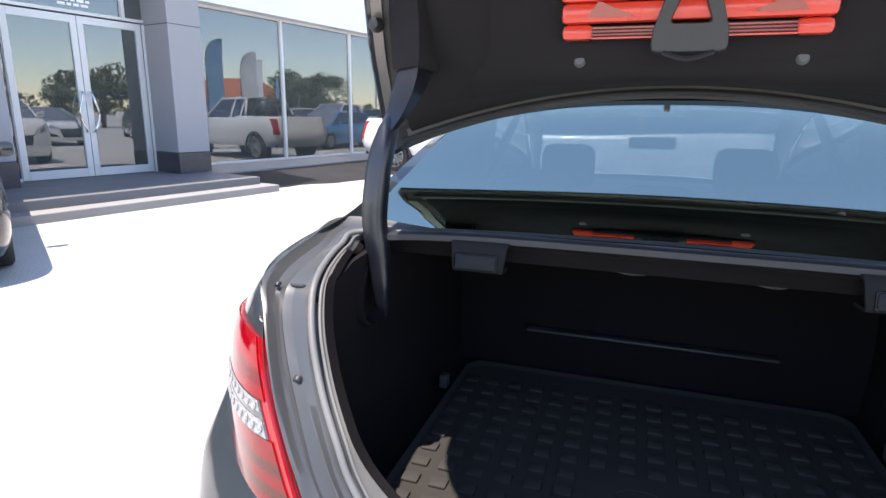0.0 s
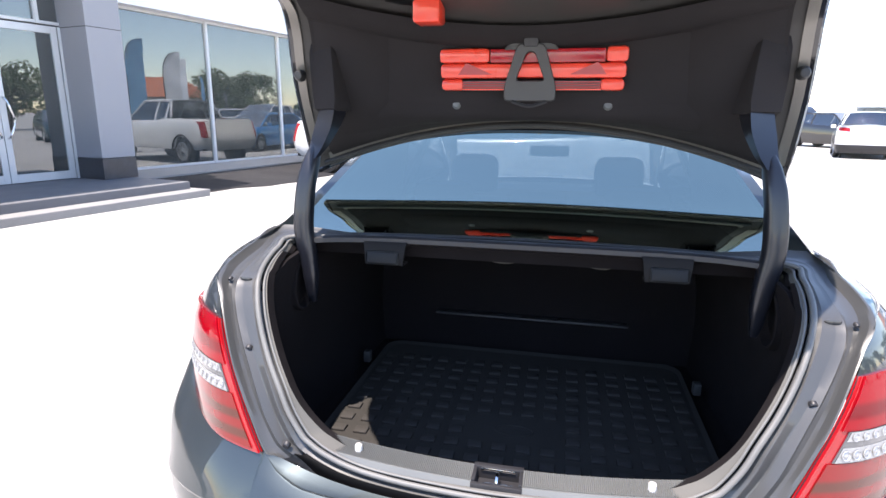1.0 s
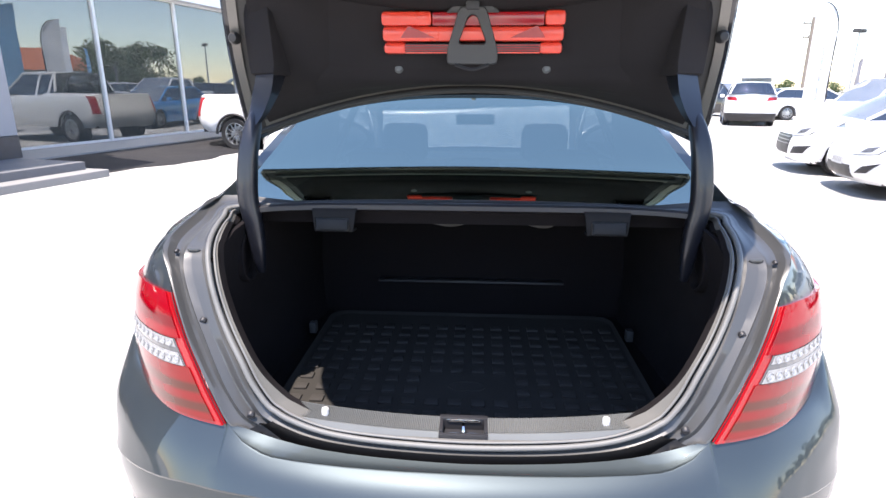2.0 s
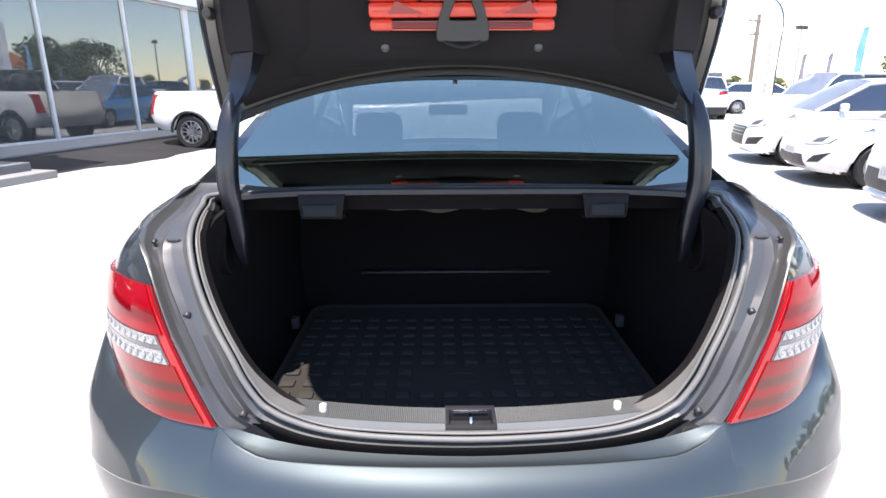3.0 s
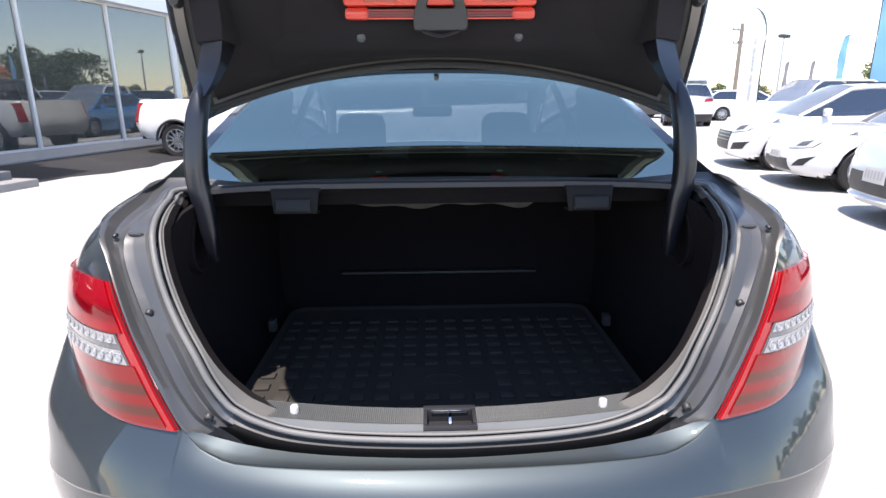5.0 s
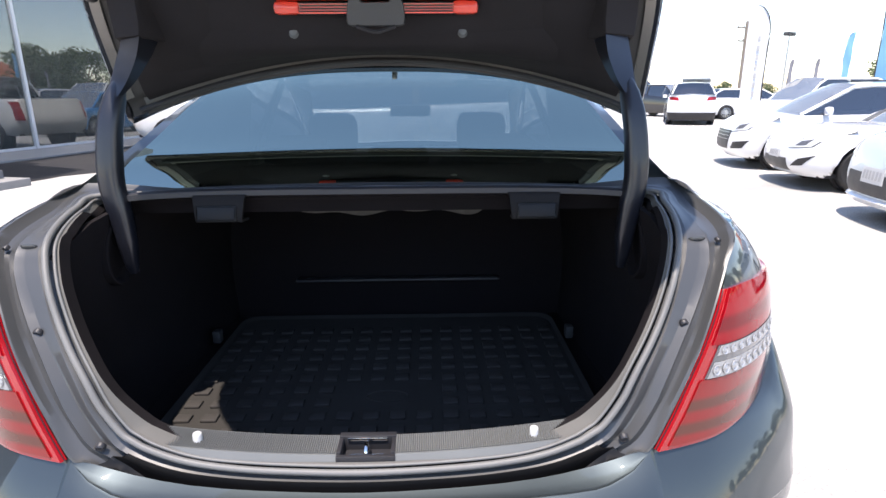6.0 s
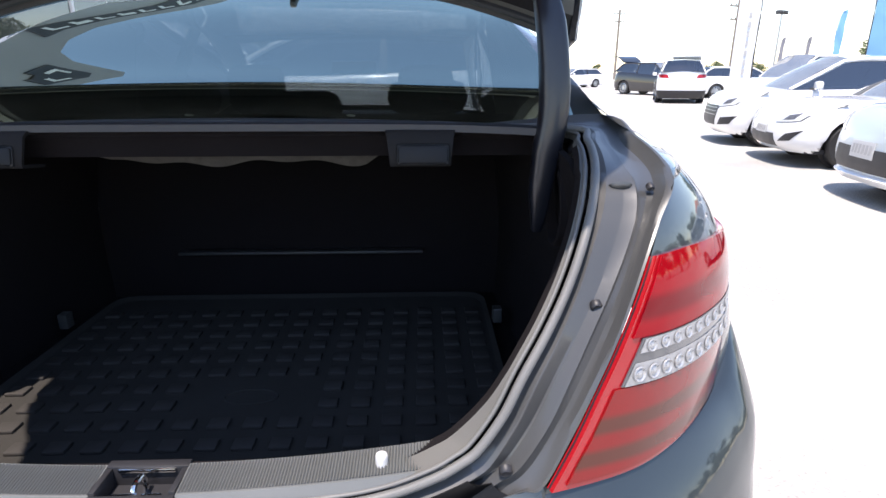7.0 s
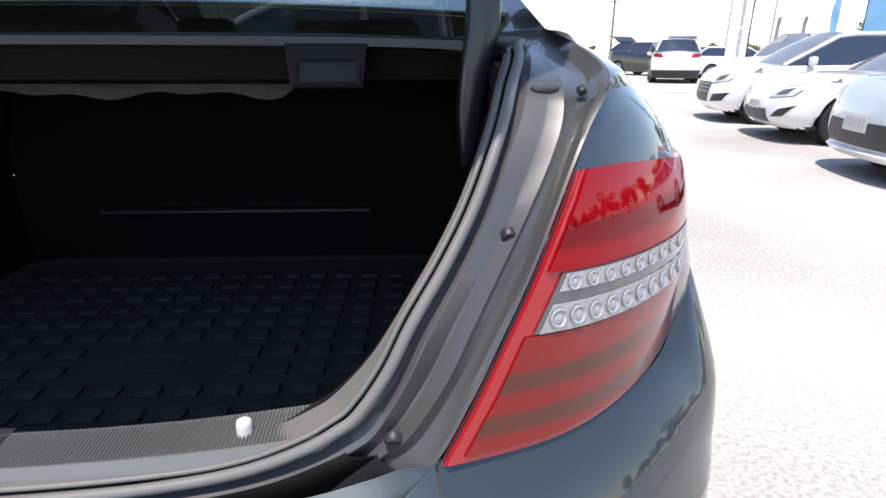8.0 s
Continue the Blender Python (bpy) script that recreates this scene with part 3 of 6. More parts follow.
def wheel(parent, x, y, r, w=0.2, spokes=10, rim_mat=None, at=None):
    """A road wheel; x > 0 faces right."""
    s = 1 if x > 0 else -1
    m = Matrix.Translation((x, y, r)) @ (Matrix.Identity(4) if s > 0 else Matrix.Rotation(math.pi, 4, "Z"))
    k = r / 0.32
    tyre = part("tyre", moved(lathe([(0.215 * k, -w / 2 + 0.01), (0.29 * k, -w / 2), (0.314 * k, -w / 2 + 0.025), (r, -w / 4), (r, w / 4), (0.314 * k, w / 2 - 0.025), (0.29 * k, w / 2), (0.215 * k, w / 2 - 0.01), (0.215 * k, -w / 2 + 0.01)], 36, "x", False), m), RUBBER, parent)
    bits = [lathe([(0.218 * k, -w / 2 + 0.02), (0.218 * k, w / 2 - 0.005), (0.205 * k, w / 2 - 0.002), (0.198 * k, w / 2 - 0.03), (0.198 * k, -w / 2 + 0.02), (0.218 * k, -w / 2 + 0.02)], 36, "x", False), lathe([(0.001, w / 2 - 0.02), (0.055 * k, w / 2 - 0.022), (0.06 * k, w / 2 - 0.04), (0.001, w / 2 - 0.04)], 20, "x"), lathe([(0.001, -0.02), (0.15 * k, -0.02), (0.15 * k, -0.03), (0.001, -0.03)], 24, "x")]
    for i in range(spokes):
        bits.append(moved(boxed(w / 2 - 0.045, w / 2 - 0.022, -0.014 * k * 10 / spokes, 0.014 * k * 10 / spokes, 0.04 * k, 0.205 * k, 0.004), Matrix.Rotation(2 * math.pi * i / spokes, 4, "X")))
    part("rim", moved(join(*bits), m), rim_mat or ALLOY, tyre, "spoked alloy rim")
    part("wheel_well", moved(lathe([(r * 1.1, -w / 2 - 0.06), (r * 1.1, -w / 2 - 0.02), (0.01, -w / 2 - 0.02), (0.01, -w / 2 - 0.06)], 24, "x"), m), PLASTIC, parent)
    return tyre


for ax in AXLES:
    for sx in (-0.77, 0.77):
        wheel(sedan, sx, ax, 0.318)

# painted channel round the boot opening
for i, p in enumerate(LOOP["inner"]):
    k = min(1, max(0, (1.02 - p.z) / 0.2)) if p.y < 0.3 else 0
    p.y -= 0.017 * k
    LOOP["seal"][i].y -= 0.012 * k


def between_loops(a, b, t, push=(0, 0, 0)):
    return [p.lerp(q, t) + Vector(push) for p, q in zip(LOOP[a], LOOP[b])]


edge_strip = [p.lerp(q, 0.5) + Vector((0, -0.005, 0.004)) * (min(1, max(0, (p.z - 0.76) / 0.08)) if p.y < 0.3 else 0) for p, q in zip(LOOP["edge"], LOOP["wall"])]
half_pair("boot_channel", [LOOP["edge"], between_loops("edge", "wall", 0.1, (-0.002, -0.0005, 0.001)), edge_strip, between_loops("edge", "wall", 0.9), LOOP["wall"], between_loops("wall", "ridge", 0.35, (0, 0.004, -0.001)), between_loops("wall", "ridge", 0.75, (0, 0.002, 0)), LOOP["ridge"], between_loops("ridge", "inner", 0.08, (0, -0.0025, 0.0015)), [p.lerp(q, 0.42) + Vector((0, 0.012 * min(1, max(0, (1.02 - p.z) / 0.2)) if p.y < 0.3 else 0, 0)) for p, q in zip(LOOP["ridge"], LOOP["inner"])], [p.lerp(q, 0.5) + Vector((0, 0.012 * min(1, max(0, (1.02 - p.z) / 0.2)) if p.y < 0.3 else 0, 0)) for p, q in zip(LOOP["ridge"], LOOP["inner"])], between_loops("ridge", "inner", 0.96), LOOP["inner"], between_loops("seal", "seal", 0, (0, 0.012, -0.002))], PAINT_INNER, sedan, label="satin dark grey inner paint", crease=22)
# the deep shade of the bumper gap, laid in as a near-black sheet
gap_shade = [between_loops("edge", "wall", 0.16, (0, 0.0015, 0)), between_loops("wall", "ridge", 0.1, (0, 0, 0.012)), between_loops("wall", "ridge", 0.8, (0, 0, 0.012)), between_loops("ridge", "inner", 0.5, (0, -0.0035, 0.003)), between_loops("ridge", "inner", 0.9, (0, -0.0035, 0.002)), between_loops("ridge", "inner", 1.0, (0, -0.0020, 0.0035))]
gap_shade = [[Vector((-p.x, p.y, p.z)) for p in reversed(row[:24])] + row[1:24] for row in gap_shade]
part("bumper_gasket", sheet(gap_shade, 0.002), SHADE_FILL, sedan, "black rubber gasket over the bumper gap")
part("cowl_trim", sheet([[Vector((x, y - (0.03 * (x / 0.57) ** 6 if y < 0.56 else 0.012 * (x / 0.57) ** 6), z - 0.006 * (x / 0.55) ** 4)) for x in np.linspace(-0.57, 0.57, 29)] for y, z in ((0.600, 1.122), (0.575, 1.130), (0.545, 1.139), (0.526, 1.1405), (0.5175, 1.136), (0.517, 1.124))], 0.003), PLASTIC, sedan, "black plastic strip below the rear window")
for s in (-1, 1):
    part("dimple", moved(lathe([(0.016, 0.0), (0.013, 0.0035), (0.007, 0.005), (0.001, 0.0052)], 16, "y"), Matrix.Translation((s * 0.627, 0.262, 1.077)) @ Matrix.Rotation(radians(-140), 4, "X") @ Matrix.Diagonal((1, 1, 0.45, 1))), PAINT_INNER, sedan)


def ring_of(line):
    return line[:-1] + [Vector((-p.x, p.y, p.z)) for p in reversed(line)][:-1]


loop = ring_of([p + Vector((0, -0.008, 0.004)) for p in LOOP["seal"]])
seal = part("boot_seal", tube(loop, 0.0060, 14, True, (1, 1), (0, -0.8, 0.6)), SEAL_RUBBER, sedan, "grey rubber weather seal")
second = []
for a, b in zip(LOOP["seal"], LOOP["inner"]):
    way = (a - b)
    way.y = 0
    second.append(a + way.normalized() * 0.0108 + Vector((0, 0.002, 0)))
part("lip", tube(ring_of(second), 0.0030, 12, True), SEAL_RUBBER, seal)

# boot interior
def liner_rows():
    first = [p + Vector((0, 0.004, 0)) for p in second]
    rows = [first]
    for t in (0.5, 1.0):
        row = []
        for p in first:
            low = max(0, 1 - abs(p.z - 0.742) / 0.13) ** 1.4 * min(1, max(0, (p.x - 0.27) / 0.06))
            wide = 0.005 + 0.034 * low
            row.append(p + Vector((-0.8 * wide * t if p.x > 0.3 else 0, (0.7 * wide if p.z < 1.09 else 0.012) * t, (-0.012 if p.y > 0.4 else 0.002) * t - 0.006 * t * t * low)))
        rows.append(row)
    return rows


trim_rows = liner_rows()
half_pair("opening_trim", trim_rows, TRIM_GREY, sedan, label="grey moulded trim of the boot opening")
half_pair("opening_return", [trim_rows[-1], [p + Vector((0, 0.03, -0.01)) for p in trim_rows[-1]]], FELT, sedan, label="black felt behind the opening trim")
wall = [Vector((x, y, z)) for x, y, z in ((0.60, 0.30, 0.47), (0.615, 0.42, 0.47), (0.615, 0.56, 0.47), (0.605, 0.70, 0.47), (0.59, 0.9, 0.47), (0.575, 1.18, 0.47))]
wall_top = [Vector((0.585, 0.25, 1.06)), Vector((0.60, 0.40, 1.09)), Vector((0.60, 0.52, 1.10)), Vector((0.59, 0.66, 1.08)), Vector((0.58, 0.9, 1.06)), Vector((0.57, 1.18, 1.04))]
half_pair("boot_side_liner", [[a.lerp(b, t) + Vector((0.03 * math.sin(math.pi * t), 0, 0)) for a, b in zip(wall, wall_top)] for t in np.linspace(0, 1, 7)], FELT, sedan, 0.01)
corner = [Vector((0.60, 0.30, 0.47)), Vector((0.50, 0.235, 0.47)), Vector((0.36, 0.2, 0.47)), Vector((0, 0.19, 0.47))]
ctop = [Vector((0.585, 0.25, 1.04)), Vector((0.50, 0.19, 0.86)), Vector((0.40, 0.165, 0.745)), Vector((0, 0.165, 0.722))]
half_pair("boot_rear_liner", [[a.lerp(b, t) for a, b in zip(smooth_line(corner, 5), smooth_line(ctop, 5))] for t in np.linspace(0, 1, 6)], FELT, sedan, 0.008)
part("boot_floor", boxed(-0.62, 0.62, 0.18, 1.19, 0.53, 0.563), FELT, sedan)
part("seat_back", sheet([[Vector((x, 1.16 + (z - 0.47) * 0.12, z)) for x in (-0.6, 0.6)] for z in (0.47, 1.09)], 0.03), FELT, sedan)
part("seat_ledge", boxed(-0.36, 0.36, 1.135, 1.17, 0.704, 0.712, 0.003), HOLDER, sedan)
shelf_rows = [[Vector((x, y, z)) for x in np.linspace(-0.6, 0.6, 9)] for y, z in ((0.545, 1.124), (0.563, 1.114), (0.58, 1.085), (0.66, 1.075), (1.2, 1.09))]
part("shelf_underside", sheet(shelf_rows, 0.012), FELT, sedan)
part("parcel_shelf", sheet([[Vector((x, y, z)) for x in np.linspace(-0.62, 0.62, 5)] for y, z in ((0.64, 1.10), (0.8, 1.10), (1.28, 1.10))], 0.02), FELT, sedan)
panel = []
for v in np.linspace(0, 1, 9):
    row = []
    for x in np.linspace(-0.325, 0.295, 45):
        lip = max(0, v - 0.7) / 0.3
        droop = (0.005 * math.sin(x * 21) + 0.004 * math.sin(x * 47 + 1)) * v * v
        end = 0.03 * max(0, abs(x + 0.015) - 0.25) / 0.06 * v
        row.append(Vector((x * (1 + 0.03 * v), 0.562 + 0.14 * min(v, 0.7) / 0.7 + 0.012 * lip, lerp(1.098, 1.066, min(v, 0.7) / 0.7) - 0.024 * lip + droop + end)))
    panel.append(row)
part("shelf_trim", sheet(panel, 0.002), SHELF_STEEL, sedan, "painted steel underside of the rear shelf")
for s in (-1, 1):
    house = [[Vector((s * (0.357 + 0.5 * dx), y, z)) for dx in (-w0, -w0 * 0.96, w1 * 0.96, w1)] for y, z, w0, w1 in ((0.56, 1.125, 0.12, 0.13), (0.512, 1.126, 0.115, 0.125), (0.503, 1.118, 0.11, 0.12), (0.494, 1.074, 0.10, 0.11), (0.497, 1.066, 0.098, 0.108), (0.56, 1.058, 0.09, 0.10))]
    lampbox = part("boot_lamp", sheet(house, 0.006), LAMP_HOUSE, sedan, "grey plastic boot lamp housing")
    face = boxed(-0.043, 0.043, -0.004, 0.004, -0.0155, 0.0155, 0.0055)
    part("lens_gap", moved(boxed(-0.0455, 0.0455, -0.002, 0.004, -0.0180, 0.0180, 0.0055), Matrix.Translation((s * 0.364, 0.4955, 1.0865)) @ Matrix.Rotation(radians(-11), 4, "X")), RUBBER, lampbox)
    part("lens", moved(face, Matrix.Translation((s * 0.364, 0.4945, 1.0865)) @ Matrix.Rotation(radians(-11), 4, "X")), LENS_SMOKE, lampbox, "frosted grey lens")
    part("pocket_clip", boxed(s * 0.553 - 0.012, s * 0.553 + 0.012, 0.87, 0.90, 0.595, 0.635, 0.004), HOLDER, sedan)

# ribbed sill cover with its pegs, latch and screws
sill_rows = lambda x0, x1: sheet([[Vector((x, y + 0.009 * (x / 0.4) ** 2, z + 0.026 * (x / 0.4) ** 2)) for x in np.linspace(x0, x1, 17)] for y, z in ((0.104, 0.71), (0.112, 0.722), (0.163, 0.7285), (0.172, 0.715))], 0.004)
sill = part("sill_cover", join(sill_rows(-0.4, -0.053), sill_rows(0.053, 0.4)), PLASTIC_GREY, sedan, "ribbed grey plastic sill cover")
ribs = []
for i in range(-95, 96):
    x = i * 0.004
    if abs(x) < 0.055:
        continue
    lift, back = 0.026 * (x / 0.4) ** 2, 0.009 * (x / 0.4) ** 2
    b = bmesh.new()
    grid(b, [[(x - 0.0013, y + back, z + lift), (x, y + back, z + lift + 0.0022), (x + 0.0013, y + back, z + lift)] for y, z in ((0.114, 0.7235), (0.16, 0.7293))])
    ribs.append(b)
part("ribs", join(*ribs), PLASTIC_GREY, sill, "fine moulded ribs")["kind"] = "stuff"
for s in (-1, 1):
    part("peg", moved(lathe([(0.0085, -0.012), (0.0083, 0.009), (0.0076, 0.0125), (0.006, 0.0138), (0.001, 0.014)], 14), Matrix.Translation((s * 0.307, 0.139, 0.742))), PLASTIC_WHITE, sill, "white plastic peg")
latch = part("latch_recess", join(boxed(-0.053, 0.053, 0.104, 0.1125, 0.69, 0.7232, 0.001), boxed(-0.053, 0.053, 0.158, 0.172, 0.69, 0.7295, 0.001), boxed(-0.053, -0.045, 0.1125, 0.158, 0.69, 0.7275, 0.001), boxed(0.045, 0.053, 0.1125, 0.158, 0.69, 0.7275, 0.001), boxed(-0.045, 0.045, 0.1125, 0.158, 0.690, 0.701)), PLASTIC, sill)
part("striker", join(boxed(-0.037, 0.037, 0.1545, 0.1585, 0.722, 0.7275, 0.001), boxed(-0.032, -0.006, 0.118, 0.124, 0.709, 0.716, 0.001), boxed(0.006, 0.032, 0.118, 0.124, 0.709, 0.716, 0.001), tube(smooth_line([(0, 0.118, 0.700), (0, 0.117, 0.720), (0, 0.124, 0.729), (0, 0.140, 0.728), (0, 0.147, 0.720), (0, 0.147, 0.700)], 4), 0.0036, 8)), CHROME, latch, "bright steel striker loop")
for x, y, z, k in ((0.58, 0.176, 0.94, 0.9), (0.462, 0.106, 0.752, 1.0), (0.666, 0.258, 1.075, 0.6)):
    for s in (-1, 1):
        part("screw", moved(lathe([(0.0088 * k, -0.004), (0.0088 * k, 0.003), (0.0065 * k, 0.0055), (0.004 * k, 0.004), (0.001, 0.004)], 12, "y"), Matrix.Translation((s * x, y, z)) @ Matrix.Rotation(radians(-157), 4, "X")), PLASTIC, sedan, "black rubber plug")

# tail lamps: lens shells laid over the skin
def lamp_patch(z0, z1, out, x_in=0.004, x_out=0.0, n=26, m=10, inner=None):
    """A strip of the lamp between two heights (functions of x), from the gutter to its outer end."""
    rows = []
    for j in range(m + 1):
        row = []
        for i in range(n + 1):
            u = i / n
            v = j / m
            z = lerp(z0(0.62), z1(0.66), v)
            for _ in range(4):
                xa = (inner(z) if inner else GUTTER(z) + x_in)
                x = lerp(xa, LAMP_END(z) - x_out, u)
                z = lerp(z0(x), z1(x), v)
            row.append(skin(min(x, WIDTH(z) * 0.999), z, out))
        rows.append(row)
    return rows


def band(z_in, z_out):
    return lambda x: lerp(z_in, z_out, min(1.0, max(0.0, (x - 0.6) / 0.26)))


LED = lathe([(0.0098, 0.0), (0.0098, 0.0016), (0.0088, 0.0024), (0.0076, 0.0014), (0.0062, 0.0004), (0.005, 0.0012), (0.003, 0.0024), (0.0005, 0.0028)], 16, "y")
led_mesh = bpy.data.meshes.new("led")
LED.to_mesh(led_mesh)
LED.free()
led_mesh.materials.append(LED_GLASS)
for s in (-1, 1):
    flip = (lambda r: r) if s > 0 else mirror_x
    lamp = part("tail_lamp", sheet(flip(lamp_patch(LAMP_LOW, LAMP_TOP, 0.006)), 0.012), LENS_DEEP, sedan, "red tail lamp with clear reversing band")
    part("lower_lens", sheet(flip(lamp_patch(lambda x: min(LAMP_LOW(x) + 0.007, band(0.8575, 0.8415)(x)), band(0.858, 0.842), 0.0085, 0.018, 0.006)), 0.002), LENS_LOWER, lamp, "soft red lower lens")
    clear = part("clear_band", sheet(flip(lamp_patch(band(0.86, 0.843), band(0.916, 0.90), 0.0085, 0.026, 0.003, 26, 6)), 0.002), LENS_GREY, lamp, "clear grey reversing lens with two rows of bulbs")
    for lo, hi in ((0.860, 0.887), (0.899, 0.915)):
        part("bulb_strip", sheet(flip(lamp_patch(band(lo, lo - 0.017), band(hi, hi - 0.016), 0.0098, 0.030, 0.012, 26, 2)), 0.001), REFLECTOR, clear, "bright reflector strip")
    for row, (z_in, count) in enumerate(((0.8735, 10), (0.9065, 9))):
        for k in range(count):
            x = (0.618 if row == 0 else 0.634) + k * 0.0212
            z = band(z_in, z_in - 0.0165)(x)
            p, q = skin(x, z, 0.0105), skin(x, z, 0.02)
            led = new("led", led_mesh)
            led.parent = clear
            d = (q - p).normalized()
            m = Matrix.Translation(p) @ d.to_track_quat("Y", "Z").to_matrix().to_4x4()
            m = m @ Matrix.Scale(1.0 if row == 0 else 0.8, 4)
            led.matrix_basis = m if s > 0 else Matrix.Translation((-p.x, p.y, p.z)) @ Vector((-d.x, d.y, d.z)).to_track_quat("Y", "Z").to_matrix().to_4x4() @ Matrix.Scale(1.0 if row == 0 else 0.8, 4)
    part("upper_lens", sheet(flip(lamp_patch(band(0.918, 0.902), LAMP_TOP, 0.0085, 0.01, 0.004)), 0.002), LENS_RED, lamp, "glossy red upper lens")

# boot lid, raised on its arms
LID_EDGE = smooth_line([(0.69, 0.822, 1.278), (0.688, 0.805, 1.315), (0.684, 0.775, 1.35), (0.664, 0.67, 1.50), (0.645, 0.605, 1.60), (0.635, 0.57, 1.68), (0.62, 0.50, 1.735), (0.61, 0.37, 1.77), (0.60, 0.24, 1.785), (0.56, 0.13, 1.785), (0.50, 0.05, 1.77), (0.48, 0.0, 1.745)], 5)
LID_INNER = smooth_line([(0, 0.905, 1.42), (0, 0.884, 1.456), (0, 0.80, 1.462), (0, 0.708, 1.478), (0, 0.69, 1.54), (0, 0.682, 1.60), (0, 0.66, 1.655), (0, 0.57, 1.695), (0, 0.43, 1.725), (0, 0.26, 1.75), (0, 0.09, 1.749), (0, -0.04, 1.72)], 5)
LID_OUTER = smooth_line([(0, 0.912, 1.413), (0, 0.895, 1.455), (0, 0.86, 1.50), (0, 0.77, 1.59), (0, 0.70, 1.66), (0, 0.62, 1.73), (0, 0.53, 1.80), (0, 0.44, 1.85), (0, 0.32, 1.865), (0, 0.18, 1.85), (0, 0.04, 1.812), (0, -0.05, 1.745)], 5)


def lid_row(i, line, w0=0.0, w1=1.0, n=17, power=2.0, lift=0.0):
    """A line across the lid along one of its profiles; lift: metres off it, towards the outside."""
    e, c = LID_EDGE[i], line[i]
    d = (line[min(len(line) - 1, i + 1)] - line[max(0, i - 1)]).normalized()
    out_way = Vector((0, d.z, -d.y)) * lift
    rows = []
    for u in np.linspace(w0, w1, n):
        k = abs(u) ** power
        rows.append(Vector((e.x * u, lerp(c.y, e.y, k), lerp(c.z, e.z, k))) + out_way)
    return rows


N = len(LID_EDGE)
lid = part("boot_lid", sheet([lid_row(i, LID_OUTER, -1, 1, 33, 2.6, 0.012) for i in range(N)], 0.008), PAINT_GREY, sedan, "raised dark grey boot lid")
part("inner_frame", sheet([lid_row(i, LID_INNER, -0.995, 0.995, 33, 2.0, 0.012) for i in range(N)], 0.01), LID_PAINT, lid, "satin grey inner frame of the lid")
# flange strips in the paler colour that stands for reflected ground
flange = [[p + Vector((0, dy, dz)) for p in lid_row(i, LID_INNER, -0.93, 0.93, 41, 2.0, -0.002)] for i, dy, dz in ((3, -0.002, 0.0), (5, -0.004, 0.0), (6, -0.006, 0.003))]
part("flange", sheet(flange, 0.003), FLANGE_REFLECTION, lid, "satin grey painted flange of the lid")
# added lip: keeps the pale flange out of the rear window's reflection
part("flange_lip", tube([p + Vector((0, -0.012, 0.002)) for p in lid_row(2, LID_INNER, -0.95, 0.95, 41, 2.0)], 0.008, 8, False, (1, 1), (0, 1, 0)), RUBBER, lid, "black rubber lip")
for sx in (-1, 1):
    part("flange", sheet([lid_row(i, LID_INNER, sx * 0.955, sx * 0.99, 5, 2.0, -0.004) for i in range(9, N - 16)], 0.003), FLANGE_REFLECTION, lid, "satin grey painted flange of the lid")
edge_ring = [lid_row(i, LID_OUTER, -1, 1, 33, 2.6, 0.008) for i in range(N)]
rim = [r[0] for r in edge_ring] + edge_ring[-1][1:-1] + [r[-1] for r in reversed(edge_ring)] + list(reversed(edge_ring[0][1:-1]))
part("lid_edge", tube(rim, 0.012, 6, True), PAINT_BLACK, lid, "folded edge")
liner = []
for i in range(6, 34):
    liner.append(lid_row(i, LID_INNER, -0.915, 0.915, 31, 2.0, -0.003))
lid_liner = part("lid_liner", sheet(liner, 0.008), LID_FELT, lid, "charcoal felt lid liner")
for w0, w1 in ((-0.9, -0.60), (0.60, 0.9)):
    pad = []
    for i in range(11, 34):
        soft = min(1, (i - 11) / 3, (33 - i) / 3)
        row = lid_row(i, LID_INNER, w0, w1, 11, 2.0, 0.0)
        off = lid_row(i, LID_INNER, w0, w1, 11, 2.0, -1.0)
        pad.append([p.lerp(q, 0.0115 + 0.016 * soft * math.sin(math.pi * k / 10) ** 0.6) for k, (p, q) in enumerate(zip(row, off))])
    part("padded_border", sheet(pad), LID_FELT, lid_liner, "raised felt border")
pad = []
for i in range(28, 35):
    row, off = lid_row(i, LID_INNER, -0.9, 0.9, 37, 2.0, 0.0), lid_row(i, LID_INNER, -0.9, 0.9, 37, 2.0, -1.0)
    pad.append([p.lerp(q, 0.0115 + 0.020 * max(0, math.sin(math.pi * (i - 28) / 6)) ** 0.6) for p, q in zip(row, off)])
part("padded_border", sheet(pad), LID_FELT, lid_liner, "raised felt border")
# shade inside the pressed holes, as flat dark patches on the uncut frame
for w0, w1 in ((-0.56, -0.44), (0.40, 0.52)):
    part("access_hole", sheet([lid_row(i, LID_INNER, w0, w1, 5, 2.0, -0.001) for i in (36, 37, 38, 39)], 0.002), SHADE_FILL, lid, "dark pressed hole in the lid frame")
pad = []
for i in range(11, 17):
    row, off = lid_row(i, LID_INNER, -0.66, 0.66, 25, 2.0, 0.0), lid_row(i, LID_INNER, -0.66, 0.66, 25, 2.0, -1.0)
    pad.append([p.lerp(q, 0.0115 + 0.012 * max(0, math.sin(math.pi * (i - 11) / 5)) ** 0.6) for p, q in zip(row, off)])
part("padded_border", sheet(pad), LID_FELT, lid_liner, "raised felt border")
